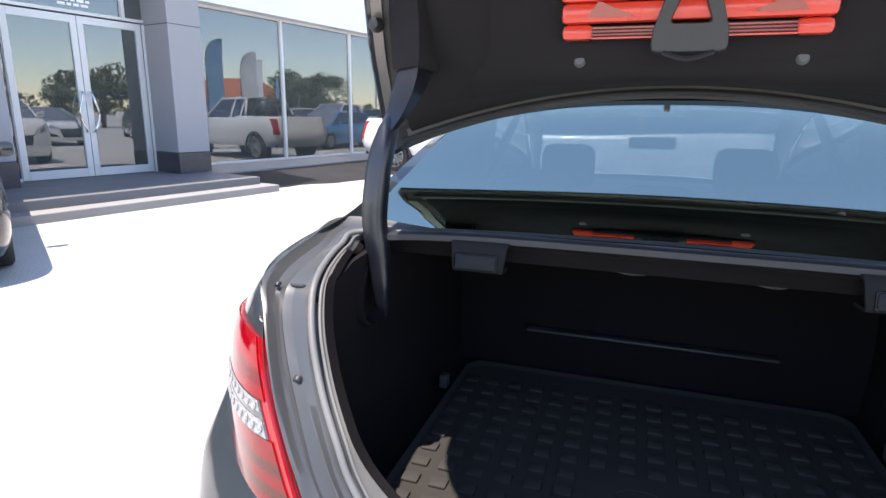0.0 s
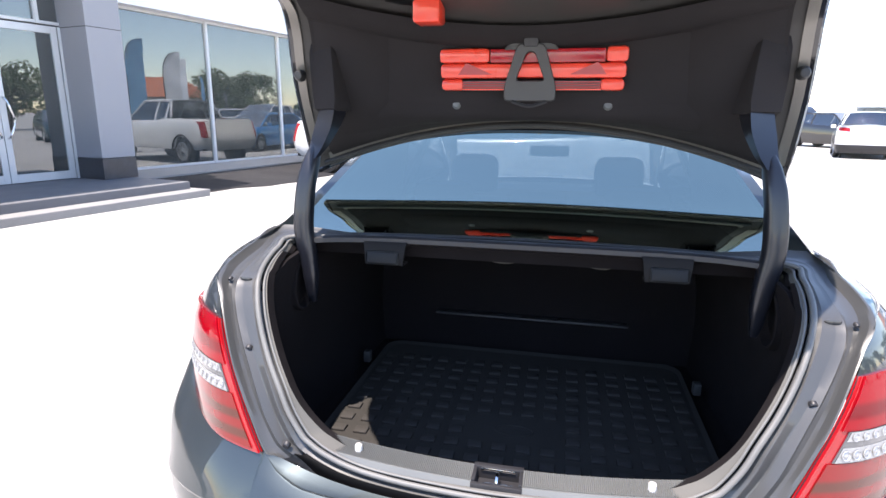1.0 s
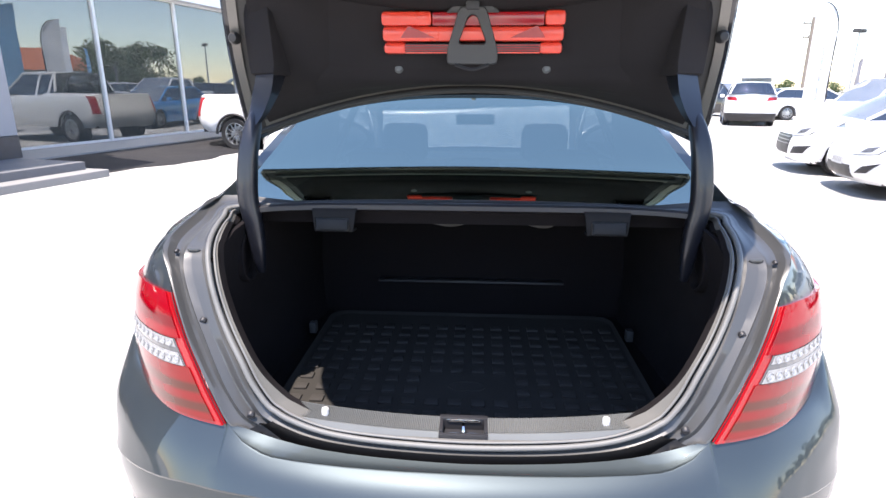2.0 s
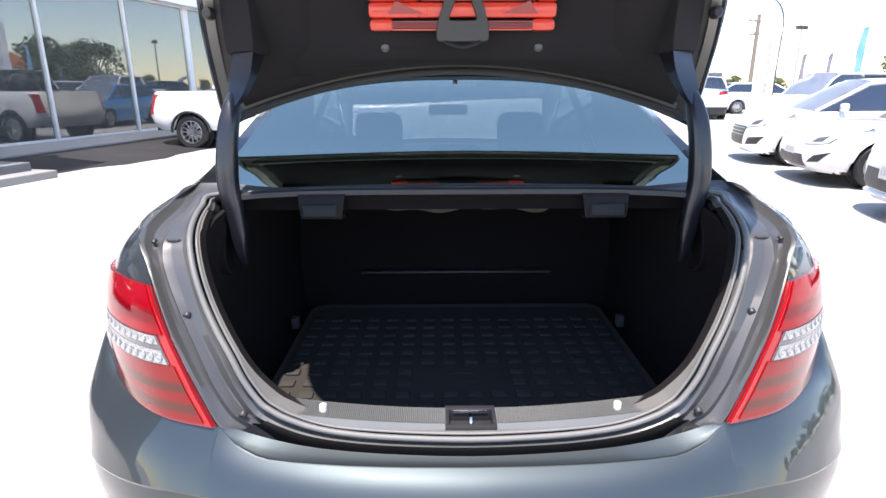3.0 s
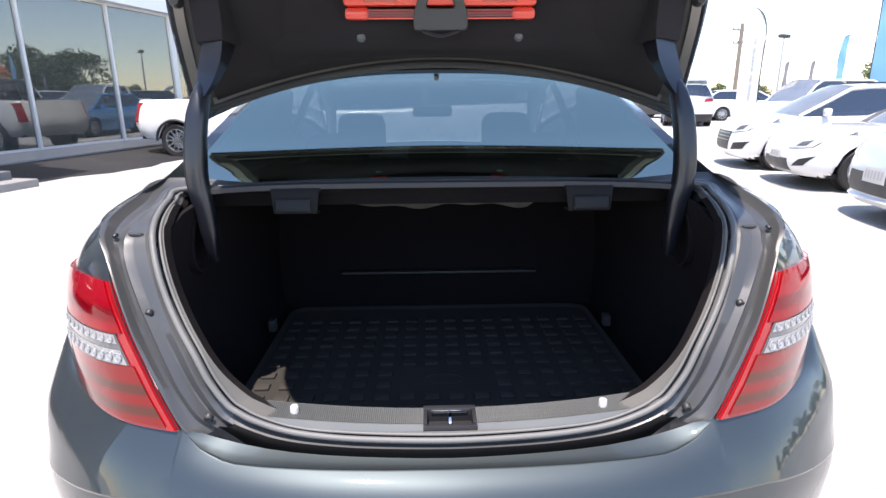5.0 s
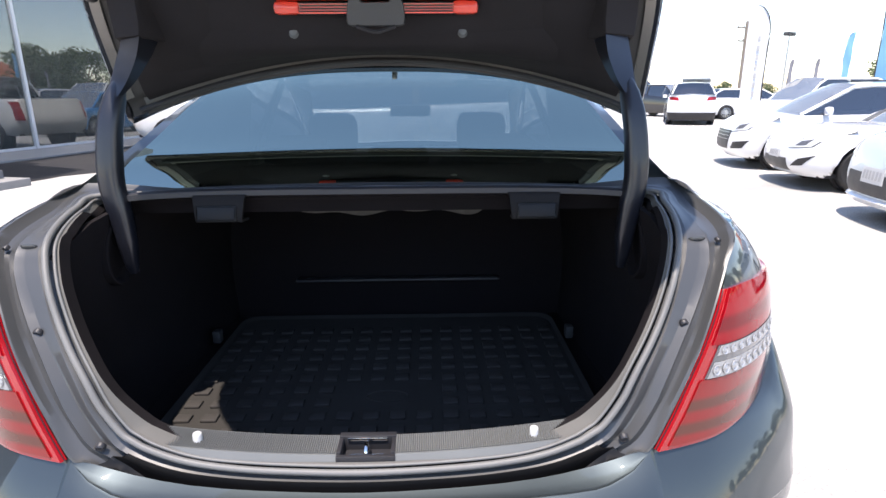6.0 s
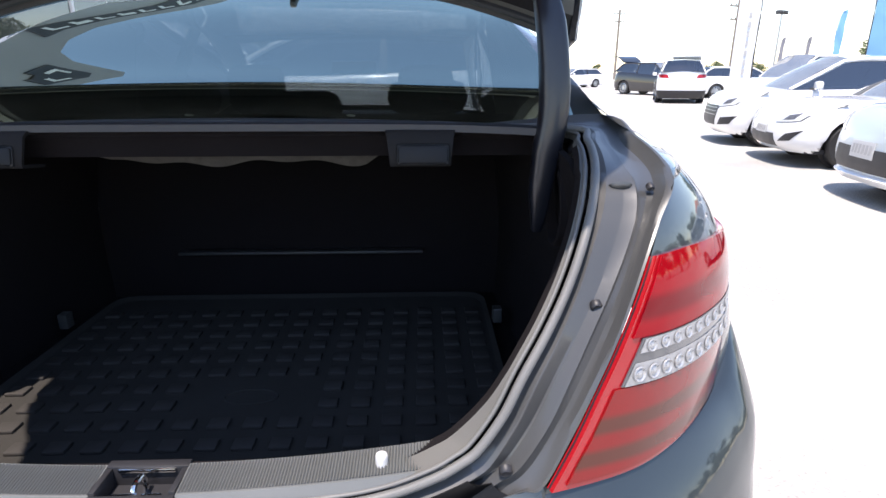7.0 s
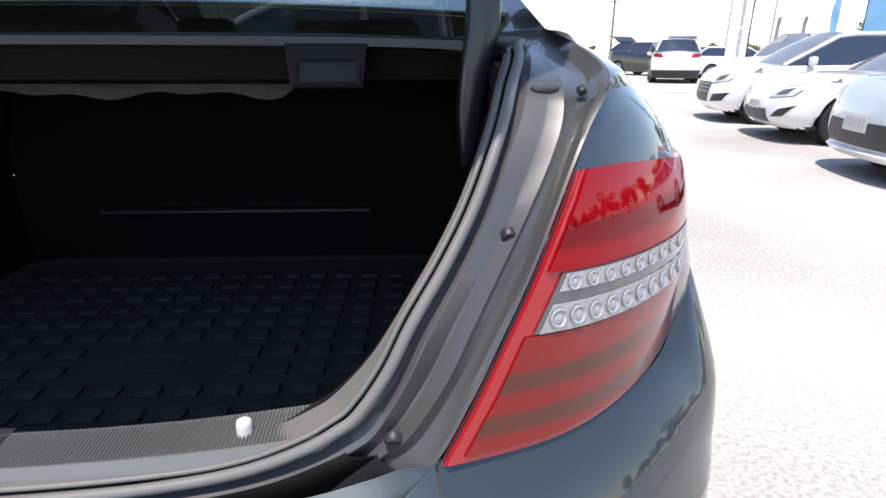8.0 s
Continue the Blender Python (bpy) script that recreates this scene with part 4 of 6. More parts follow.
for s in (-1, 1):
    part("lid_buffer", moved(lathe([(0.013, 0), (0.013, 0.01), (0.009, 0.016), (0.001, 0.017)], 14, "y"), Matrix.Translation((s * 0.203, 0.697, 1.486)) @ Matrix.Rotation(radians(-15), 4, "X") @ Matrix.Rotation(math.pi, 4, "Z")), PLASTIC_GREY, lid)
    part("edge_buffer", moved(lathe([(0.016, 0), (0.016, 0.012), (0.010, 0.022), (0.001, 0.023)], 14, "y"), Matrix.Translation((s * 0.628, 0.612, 1.562)) @ Matrix.Rotation(math.pi, 4, "Z")), RUBBER, lid)
    arm_pts = smooth_line([(s * x, y, z) for x, y, z in ((0.564, 0.492, 0.952), (0.565, 0.487, 0.975), (0.566, 0.485, 1.023), (0.572, 0.487, 1.081), (0.583, 0.490, 1.152), (0.582, 0.497, 1.221), (0.576, 0.509, 1.288), (0.568, 0.530, 1.341), (0.566, 0.556, 1.372), (0.564, 0.60, 1.405))], 6)
    arm = bmesh.new()
    arm_rows = []
    for i, p in enumerate(arm_pts):
        d = (arm_pts[min(i + 1, len(arm_pts) - 1)] - arm_pts[max(i - 1, 0)]).normalized()
        side = Vector((1, 0, 0)) - d * d.x
        side.normalize()
        deep = d.cross(side).normalized()
        half = float(np.interp(p.z, (0.952, 0.975, 1.023, 1.10, 1.2, 1.30, 1.341, 1.372, 1.405), (0.009, 0.0135, 0.0195, 0.0235, 0.0250, 0.0235, 0.020, 0.013, 0.008)))
        ring_pts = []
        for k in range(20):
            a = 2 * math.pi * k / 20
            c, sn = math.cos(a), math.sin(a)
            ring_pts.append(p + side * half * math.copysign(abs(c) ** 0.62, c) + deep * half * 0.95 * math.copysign(abs(sn) ** 0.62, sn))
        arm_rows.append(ring_pts)
    arm = part("hinge_arm", grid(arm, arm_rows, True, True), ARM_PAINT, lid, "blue black painted curved lid hinge arm", True, 60)
    outer_edge = smooth_line([(s * x, y, z) for x, y, z in ((0.583, 0.512, 1.345), (0.582, 0.545, 1.375), (0.587, 0.588, 1.418), (0.588, 0.613, 1.446), (0.589, 0.637, 1.478))], 4)
    inner_edge = smooth_line([(s * x, y, z) for x, y, z in ((0.552, 0.512, 1.345), (0.536, 0.526, 1.375), (0.523, 0.548, 1.418), (0.520, 0.563, 1.446), (0.520, 0.579, 1.476))], 4)
    folded = [p + Vector((-s * 0.004, 0.008 + 0.07 * i / 16, -0.01 * i / 16)) for i, p in enumerate(inner_edge)]
    folded_out = [p + Vector((s * 0.003, 0.03, -0.006)) for p in outer_edge]
    part("hinge_plate", sheet([folded_out, outer_edge, *[[a.lerp(b, t) for a, b in zip(outer_edge, inner_edge)] for t in (0.08, 0.5, 0.92)], inner_edge, folded], 0.004), ARM_PAINT, arm, "flat hinge plate bolted under the lid")
    pad_rows = []
    for z, yo, yi, grow in ((1.468, 0.648, 0.592, 0.004), (1.474, 0.634, 0.573, 0.006), (1.50, 0.632, 0.575, 0.008), (1.56, 0.618, 0.575, 0.006), (1.62, 0.60, 0.58, 0.0), (1.66, 0.60, 0.60, -0.01)):
        pad_rows.append([Vector((s * x, y, z)) for x, y in ((0.602 + grow, 0.74), (0.602 + grow, yo + 0.012), (0.596 + grow, yo), (0.525 - grow, yi), (0.518 - grow, yi + 0.01), (0.50 - grow, 0.74))])
    part("hinge_cover", sheet(pad_rows), LID_FELT, lid_liner, "felt covered bulge above the hinge plate")
    slot = [[Vector((s * (0.602 - 0.004 * (1 - abs(math.cos(a)))), 0.497 + r * 0.045 * math.cos(a), 0.985 + r * (0.075 if math.sin(a) > 0 else 0.055) * math.sin(a))) + Vector((s * dx, 0, 0)) for a in np.linspace(0, 2 * math.pi, 25)[:-1]] for r, dx in ((1.18, 0.012), (1.14, -0.006), (1.04, -0.008), (0.98, 0.0), (0.95, 0.03))]
    part("arm_slot", grid(bmesh.new(), slot, True), FELT, lid, "felt rim of the slot that the arm swings in")

# interior seen through the glass
for x in (-0.38, 0.38):
    for y, z, hh in ((1.3, 0.95, 0.2), (2.15, 0.9, 0.3)):
        seat = part("seat", boxed(x - 0.24, x + 0.24, y, y + 0.14, 0.45, z + 0.12, 0.05), FELT, sedan, "black cloth seat")
        part("headrest", boxed(x - 0.125, x + 0.125, y + 0.0, y + 0.11, z + 0.14, z + hh + 0.05, 0.05), FELT, seat)
part("headrest", boxed(-0.115, 0.115, 1.30, 1.40, 1.06, 1.165, 0.045), FELT, sedan, "low centre headrest of the rear bench")
part("dashboard", boxed(-0.66, 0.66, 2.95, 3.34, 0.6, 0.985, 0.06), PLASTIC, sedan)
part("rear_view_mirror", boxed(-0.12, 0.12, 2.72, 2.75, 1.21, 1.275, 0.012), PLASTIC, sedan)

# warning triangle held in the lid
triangle = thing("warning_triangle", "folded red reflective warning triangle strapped inside the boot lid", "warning triangle", at=pose(0, 0.655, 1.528, 4, 0, 0))
for x0, x1, z0, z1, mt, out in ((-0.243, -0.107, 0.066, 0.104, LENS_ORANGE, 0.0), (-0.106, 0.186, 0.067, 0.101, LENS_DEEP, -0.002), (0.187, 0.243, 0.066, 0.106, LENS_ORANGE, 0.0), (-0.240, 0.240, 0.027, 0.066, LENS_ORANGE, 0.003), (-0.238, -0.176, -0.004, 0.0265, LENS_ORANGE, 0.0), (0.176, 0.238, -0.004, 0.0265, LENS_ORANGE, 0.0), (-0.18, 0.18, -0.003, 0.023, PLASTIC, -0.006)):
    part("reflector_bar", boxed(x0, x1, -0.012 - out, 0.012, z0, z1, 0.011 if mt is LENS_ORANGE else 0.003), mt, triangle)
for k in range(4):
    part("fold_edge", boxed(-0.18, 0.18, -0.0125, -0.006, -0.002 + 0.0062 * k, 0.0012 + 0.0062 * k), LENS_ORANGE if k == 0 else LENS_DEEP, triangle)
for sx in (-1, 1):
    part("facet", sheet([[Vector((sx * 0.19, -0.0165, 0.037)), Vector((sx * 0.10, -0.0165, 0.037))], [Vector((sx * 0.17, -0.0165, 0.066)), Vector((sx * 0.165, -0.0165, 0.066))]], 0.001), LENS_DEEP, triangle)
def soft_polygon(corners, r, n=5):
    """A flat outline with rounded corners, as (x, z) pairs."""
    out = []
    m = len(corners)
    for i in range(m):
        p, q, w = (Vector((*corners[(i + k) % m], 0)) for k in (-1, 0, 1))
        a, b = (p - q).normalized() * r, (w - q).normalized() * r
        for k in range(n + 1):
            t = k / n
            out.append(q + a * (1 - t) ** 2 + b * t * t)
    return out


shape = soft_polygon([(-0.068, -0.030), (0.068, -0.030), (0.066, 0.010), (0.034, 0.112), (-0.034, 0.112), (-0.066, 0.010)], 0.012)
hole = soft_polygon([(-0.037, 0.022), (0.037, 0.022), (0.010, 0.092), (-0.010, 0.092)], 0.011)
centre = Vector((0, 0.050, 0))


def at_angle(line, a):
    """Where a ray from the centre leaves a closed outline."""
    way = Vector((math.cos(a), math.sin(a), 0))
    far = 0.0
    for p, q in zip(line, line[1:] + line[:1]):
        e, w = q - p, p - centre
        cross = way.x * e.y - way.y * e.x
        if abs(cross) > 1e-12:
            t = (w.x * e.y - w.y * e.x) / cross
            u = (w.x * way.y - w.y * way.x) / cross
            if t > 0 and -1e-6 <= u <= 1 + 1e-6:
                far = max(far, t)
    return centre + way * far


turns = np.linspace(0, 2 * math.pi, 73)[:-1]
shape, hole = [at_angle(shape, a) for a in turns], [at_angle(hole, a) for a in turns]
at_depth = lambda line, y, k: [Vector((lerp(centre.x, p.x, k), y, lerp(centre.y, p.y, k))) for p in line]
strap = part("strap", grid(bmesh.new(), [at_depth(hole, -0.016, 1.0), at_depth(hole, -0.026, 1.0), at_depth(hole, -0.029, 1.08), at_depth(shape, -0.029, 0.97), at_depth(shape, -0.026, 1.0), at_depth(shape, -0.012, 1.0)], True), HOLDER, triangle, "charcoal plastic A-shaped holder")
part("strap_head", sheet([[Vector((0.068 * math.cos(a) * k, y, 0.098 + 0.026 * math.sin(a) * k)) for a in np.linspace(0, math.pi, 15)] for k, y in ((0.2, -0.02), (0.92, -0.02), (1.0, -0.016), (1.0, 0.004))], 0.003), HOLDER, strap)
part("strap_lip", tube(smooth_line([(-0.045, -0.03, -0.03), (0, -0.03, -0.042), (0.045, -0.03, -0.03)], 6), 0.005, 6), PLASTIC, strap)
part("clip", boxed(-0.018, 0.018, -0.034, -0.02, 0.105, 0.132, 0.004), PLASTIC, strap)
part("door_light", boxed(-0.272, -0.205, 0.47, 0.54, 1.672, 1.757, 0.008), LENS_ORANGE, lid, "small red orange warning light in the lid")

# boot mat with raised studs and a turned-up rim
boot_mat = thing("boot_mat", "black rubber boot mat with raised square studs on the boot floor", "mat")
MAT_X, MAT_Y0, MAT_Y1, MAT_Z = 0.535, 0.21, 1.12, 0.572
rim_line = []
for cx, cy, a0 in ((MAT_X, MAT_Y1, 0), (-MAT_X, MAT_Y1, 90), (-MAT_X, MAT_Y0, 180), (MAT_X, MAT_Y0, 270)):
    for k in range(7):
        a = radians(a0 + 15 * k)
        rim_line.append(Vector((cx - math.copysign(0.06, cx) + 0.06 * math.cos(a), cy - (0.06 if cy > 0.6 else -0.06) + 0.06 * math.sin(a), MAT_Z)))
mid = Vector((0, 0.665, MAT_Z))
mat_rows = []
for grow, z in ((0.0, -0.009), (0.004, -0.006), (0.010, 0.010), (0.008, 0.0112), (0.006, 0.010), (-0.003, 0.001), (-0.008, 0.0)):
    mat_rows.append([p + (p - mid).normalized() * grow + Vector((0, 0, z)) for p in rim_line])
part("base", grid(bmesh.new(), mat_rows, True, True), MAT_RUBBER, boot_mat)
stud_mesh = None
for i in range(-8, 8):
    for j in range(12):
        x, y = (i + 0.5) * 0.0662, 0.281 + j * 0.0657
        if abs(x) > 0.51 or (abs(x) < 0.12 and 0.52 < y < 0.64):
            continue
        if stud_mesh is None:
            ob = part("stud", boxed(-0.0195, 0.0195, -0.0165, 0.0165, 0, 0.0075, 0.0022), STUD_RUBBER, boot_mat)
            stud_mesh = ob.data
        else:
            ob = new("stud", stud_mesh)
            ob.parent = boot_mat
        ob.location = (x, y, MAT_Z - 0.0005)
emblem = [(0.055 * math.cos(a), 0.575 + 0.028 * math.sin(a), MAT_Z + 0.001) for a in np.linspace(0, 2 * math.pi, 25)[:-1]]
part("emblem", tube(emblem, 0.0025, 6, True), MAT_RUBBER, boot_mat, "raised oval maker's mark")

# ---- other cars of the yard ----
def yard_car(name, label, paint, size, at, shoulder, cabin, wheels, radius=0.32, levels=None, nose=None, tail=None, face="front", group="yard cars", rim=None, cladding=False, bed=False, hatch_up=False):
    """A parked car. size: length, width, height. shoulder: (y, z) pairs of the body's upper edge; cabin: y of cowl, screen top, roof end, rear window foot.
    wheels: y of the axles. Local +y is ahead, and the middle of the car stands on the origin."""
    L, W, H = size
    car = thing(name, label, "car" if not bed else "pickup truck", group, at)
    top = soft_table(shoulder, 4)
    front = soft_table(nose or [(0, 0.11), (0.18, 0.02), (0.4, 0.0), (0.62, 0.015), (0.82, 0.06), (0.93, 0.12), (1.0, 0.22)], 4)
    rear = soft_table(tail or [(0, 0.12), (0.2, 0.02), (0.45, 0.0), (0.7, 0.06), (1.0, 0.12)], 4)
    wid = soft_table([(0, 0.93), (0.2, 0.985), (0.5, 1.0), (0.8, 0.985), (0.95, 0.95), (1.0, 0.9)], 4)
    low = 0.2 if not bed else 0.42
    end = 0.66

    def spot(x, v, ahead=True, out=0.0):
        w = W / 2 * wid(v)
        d = PLAN(min(1, abs(x) / w)) * end
        y = L / 2 - front(v) - d + out if ahead else -L / 2 + rear(v) + d - out
        return Vector((x, y, low + v * (top(y) - low)))

    def line(v):
        w = W / 2 * wid(v)
        pts = [spot(w * (1 - (1 - k / 14) ** 1.8), v) for k in range(14)]
        a, b = pts[-1].y, spot(w * 0.99, v, False).y
        for y in np.linspace(a - 0.04, b + 0.04, 56):
            pts.append(Vector((w, y, low + v * (top(y) - low))))
        pts += [spot(w * (1 - (1 - k / 14) ** 1.8), v, False) for k in range(13, -1, -1)]
        for p in pts:
            for ax in wheels:
                r = radius * 1.13
                if abs(p.y - ax) < r and p.x > W * 0.3:
                    p.z = max(p.z, radius + math.sqrt(r * r - (p.y - ax) ** 2))
        return pts

    vs = (0, 0.06, 0.14, 0.24, 0.36, 0.5, 0.62, 0.74, 0.84, 0.91, 0.96, 1.0)
    rows = [line(v) for v in vs]
    body = join(sheet(rows), sheet(mirror_x(rows)))
    bmesh.ops.remove_doubles(body, verts=body.verts[:], dist=1e-3)
    part("body", body, paint, car)
    cap = [[Vector((p.x * u, p.y, p.z + (0.035 if not bed else 0.0) * (1 - u * u))) for u in np.linspace(-1, 1, 9)] for p in rows[-1]]
    cowl, wtop, rtop, rfoot = cabin
    part("bonnet", sheet([r for r in cap if r[0].y > cowl - 0.15]), paint, car)
    part("rear_deck", sheet([r for r in cap if r[0].y < rfoot + 0.25]), PLASTIC if bed else paint, car)
    part("underbody", boxed(-W * 0.44, W * 0.44, -L / 2 + 0.25, L / 2 - 0.3, low - 0.01, low + 0.05), PLASTIC, car)
    bw, rw = W / 2 * 0.9, W / 2 * 0.66
    A0, A1 = Vector((bw * 0.95, cowl, top(cowl) + 0.0)), Vector((rw * 0.97, wtop, H - 0.045))
    C1, C0 = Vector((rw * 0.96, rtop, H - 0.06)), Vector((bw * 0.96, rfoot, top(rfoot) + 0.0))
    screen = smooth_line([A1, A0.lerp(A1, 0.5) + Vector((0, 0.03, 0.02)), A0], 5)
    part("windscreen", sheet(bowed(screen, 0.03, -0.08)), GLASS_FRONT, car)
    back = smooth_line([C1, C0.lerp(C1, 0.5) + Vector((0, -0.02, 0.02)), C0], 5)
    part("rear_window", sheet(bowed(back, 0.03, 0.05)), GLASS_CAR, car)
    roof = smooth_line([A1, A1.lerp(C1, 0.3) + Vector((0.02, 0, 0.02)), A1.lerp(C1, 0.7) + Vector((0.02, 0, 0.02)), C1], 4)
    part("roof", sheet(bowed(roof, 0.035, 0), 0.02), paint, car)
    belt = [Vector((bw, lerp(cowl - 0.02, rfoot + 0.02, t), top(lerp(cowl, rfoot, t)))) for t in np.linspace(0, 1, 13)]
    rail = []
    for t in np.linspace(0, 1, 13):
        y = lerp(cowl - 0.02, rfoot + 0.02, t)
        if y > wtop:
            q = A0.lerp(A1, (cowl - y) / (cowl - wtop))
        elif y < rtop:
            q = C0.lerp(C1, (y - rfoot) / (rtop - rfoot))
        else:
            q = Vector((rw, y, H - 0.045))
        rail.append(q)
    sides = [belt, [a.lerp(b, 0.5) + Vector((0.012, 0, 0)) for a, b in zip(belt, rail)], [a.lerp(b, 0.92) for a, b in zip(belt, rail)]]
    for s in (-1, 1):
        flip = (lambda r: r) if s > 0 else mirror_x
        part("side_window", sheet(flip(sides)), GLASS_CAR, car)
        part("roof_rail", tube(flip([[a.lerp(b, 0.965) + Vector((0.004, 0, 0)) for a, b in zip(belt, rail)]])[0], 0.034, 6, False, (1, 1)), paint, car)
        for py in ((wtop + rtop) / 2 + 0.1,) if not bed else (wtop - 0.75, rtop + 0.03):
            t = (cowl - 0.02 - py) / (cowl - rfoot - 0.04)
            k = t * 12
            i0 = int(k)
            a, b = belt[i0].lerp(belt[min(12, i0 + 1)], k - i0), rail[i0].lerp(rail[min(12, i0 + 1)], k - i0)
            part("door_pillar", sheet(flip([[a + Vector((0.008, 0.045, -0.01)), a.lerp(b, 0.5) + Vector((0.02, 0.04, 0)), b + Vector((0.008, 0.03, 0))], [a + Vector((0.008, -0.045, -0.01)), a.lerp(b, 0.5) + Vector((0.02, -0.04, 0)), b + Vector((0.008, -0.03, 0))]]), 0.008), PLASTIC if not bed else paint, car)
        mirror = part("door_mirror", boxed(s * (bw + 0.12) - 0.09, s * (bw + 0.12) + 0.09, cowl - 0.42, cowl - 0.32, top(cowl - 0.4) + 0.0, top(cowl - 0.4) + 0.14, 0.035), paint, car)
        part("mirror_arm", boxed(min(s * (bw - 0.03), s * (bw + 0.06)), max(s * (bw - 0.03), s * (bw + 0.06)), cowl - 0.39, cowl - 0.35, top(cowl - 0.4) + 0.01, top(cowl - 0.4) + 0.045, 0.01), PLASTIC, mirror)
        for ax in wheels:
            wheel(car, s * (W / 2 - 0.11), ax, radius, 0.2, 10 if not bed else 12, rim)

    def patch(pname, corners, mat, out, ahead=True, nx=10, ny=5, thick=0.008, parent=None):
        """A plate on the nose or tail, from four (x, v) corners: low inner, low outer, high outer, high inner."""
        (a, b, c, d) = corners
        prows = []
        for j in range(ny + 1):
            row = []
            for i in range(nx + 1):
                u, v = i / nx, j / ny
                x = lerp(lerp(a[0], b[0], u), lerp(d[0], c[0], u), v)
                vv = lerp(lerp(a[1], b[1], u), lerp(d[1], c[1], u), v)
                row.append(spot(x, vv, ahead, out))
            prows.append(row)
        return part(pname, sheet(prows, thick), mat, parent or car)

    def both(pname, corners, mat, out, ahead=True, **kw):
        return [patch(pname, [(s * x, v) for x, v in corners], mat, out, ahead, **kw) for s in (-1, 1)]

    car_tools = dict(car=car, patch=patch, both=both, spot=spot, W=W, L=L, H=H, top=top)
    if cladding:
        r2 = [line(v) for v in (0, 0.06, 0.14, 0.24, 0.3)]
        for s in (-1, 1):
            part("sill_cladding", sheet([[Vector((s * (p.x + 0.006), p.y, p.z)) for p in r] for r in r2]), PLASTIC, car)
    if hatch_up:
        part("raised_tailgate", sheet([[Vector((x, rtop + 0.1 - 0.8 * t, H + 0.02 + 0.3 * t + 0.12 * math.sin(t * 3.1))) for x in np.linspace(-W * 0.38, W * 0.38, 7)] for t in np.linspace(0, 1, 6)], 0.06), paint, car)
    return car_tools


def plate(tools, x0, x1, v0, v1, ahead, out=0.012):
    """A white number plate with plain dark bars in place of its writing."""
    p = tools["patch"]("number_plate", [(x0, v0), (x1, v0), (x1, v1), (x0, v1)], PLASTIC_WHITE, out, ahead, nx=4, ny=2)
    n = 6
    for i in range(n):
        a, b = lerp(x0, x1, (i + 0.6) / (n + 0.8)), lerp(x0, x1, (i + 1.15) / (n + 0.8))
        tools["patch"]("bar", [(a, lerp(v0, v1, 0.25)), (b, lerp(v0, v1, 0.25)), (b, lerp(v0, v1, 0.8)), (a, lerp(v0, v1, 0.8))], FLAG_PRINT, out + 0.004, ahead, nx=1, ny=1, thick=0.002, parent=p)
    return p


def facing(x, y, heading):
    """A pose on the ground whose local +y points along the heading, in degrees anticlockwise from +x."""
    return pose(x, y, 0, 0, 0, heading - 90)


HATCH = dict(shoulder=[(-2.2, 0.98), (-1.2, 1.0), (0, 0.95), (0.95, 0.93), (1.5, 0.915), (1.9, 0.87), (2.25, 0.82)], cabin=(1.15, 0.3, -1.6, -2.0), wheels=(-1.32, 1.33))


def nose_parts(t, lamp, grille=None, fog=None, intake=None, plate_at=None):
    mid = (sum(p[0] for p in lamp) / 4, sum(p[1] for p in lamp) / 4)
    grown = [(mid[0] + (p[0] - mid[0]) * 1.12, mid[1] + (p[1] - mid[1]) * 1.15) for p in lamp]
    rims = t["both"]("headlight", grown, PLASTIC_GREY, 0.004)
    for s, c in zip((-1, 1), rims):
        c["label"] = "clear headlight with a dark rim"
        t["patch"]("lens", [(s * x, v) for x, v in lamp], HEADLAMP, 0.012, parent=c)
        small = [(mid[0] + (p[0] - mid[0]) * 0.45, mid[1] + (p[1] - mid[1]) * 0.5) for p in lamp]
        t["patch"]("bulb", [(s * x, v) for x, v in small], BULB_GREY, 0.018, parent=c)
    if grille:
        t["patch"]("grille", grille, PLASTIC, 0.006)
    if intake:
        t["patch"]("lower_intake", intake, PLASTIC, 0.006)
    if fog:
        t["both"]("fog_lamp", fog, PLASTIC, 0.008)
    if plate_at:
        plate(t, *plate_at, True)


i30 = yard_car("hatchback", "white five-door hatchback parked nose out in the row", PAINT_WHITE, (4.3, 1.78, 1.47), facing(7.65, 9.4, 166), **HATCH)
nose_parts(i30, [(0.45, 0.69), (0.8, 0.74), (0.88, 0.97), (0.57, 0.9)], [(-0.36, 0.2), (0.36, 0.2), (0.46, 0.72), (-0.46, 0.72)], [(0.5, 0.22), (0.78, 0.26), (0.86, 0.46), (0.6, 0.42)])
for v in (0.47, 0.565, 0.655):
    i30["patch"]("grille_bar", [(-0.40, v), (0.40, v), (0.41, v + 0.012), (-0.41, v + 0.012)], STEEL, 0.014, ny=1)

c86 = yard_car("coupe", "white two-door sports coupe with a dark number plate, parked nose out", PAINT_WHITE, (4.24, 1.78, 1.3), facing(7.27, 7.16, 168), [(-2.1, 0.93), (-1.2, 0.95), (0, 0.88), (0.8, 0.87), (1.4, 0.85), (1.8, 0.79), (2.15, 0.72)], (0.75, 0.0, -0.9, -1.75), (-1.28, 1.29), 0.315)
nose_parts(c86, [(0.40, 0.70), (0.77, 0.73), (0.86, 0.96), (0.54, 0.9)], None, [(0.52, 0.24), (0.72, 0.28), (0.84, 0.52), (0.66, 0.44)], [(-0.45, 0.1), (0.45, 0.1), (0.4, 0.42), (-0.4, 0.42)], (-0.19, 0.19, 0.4, 0.62))

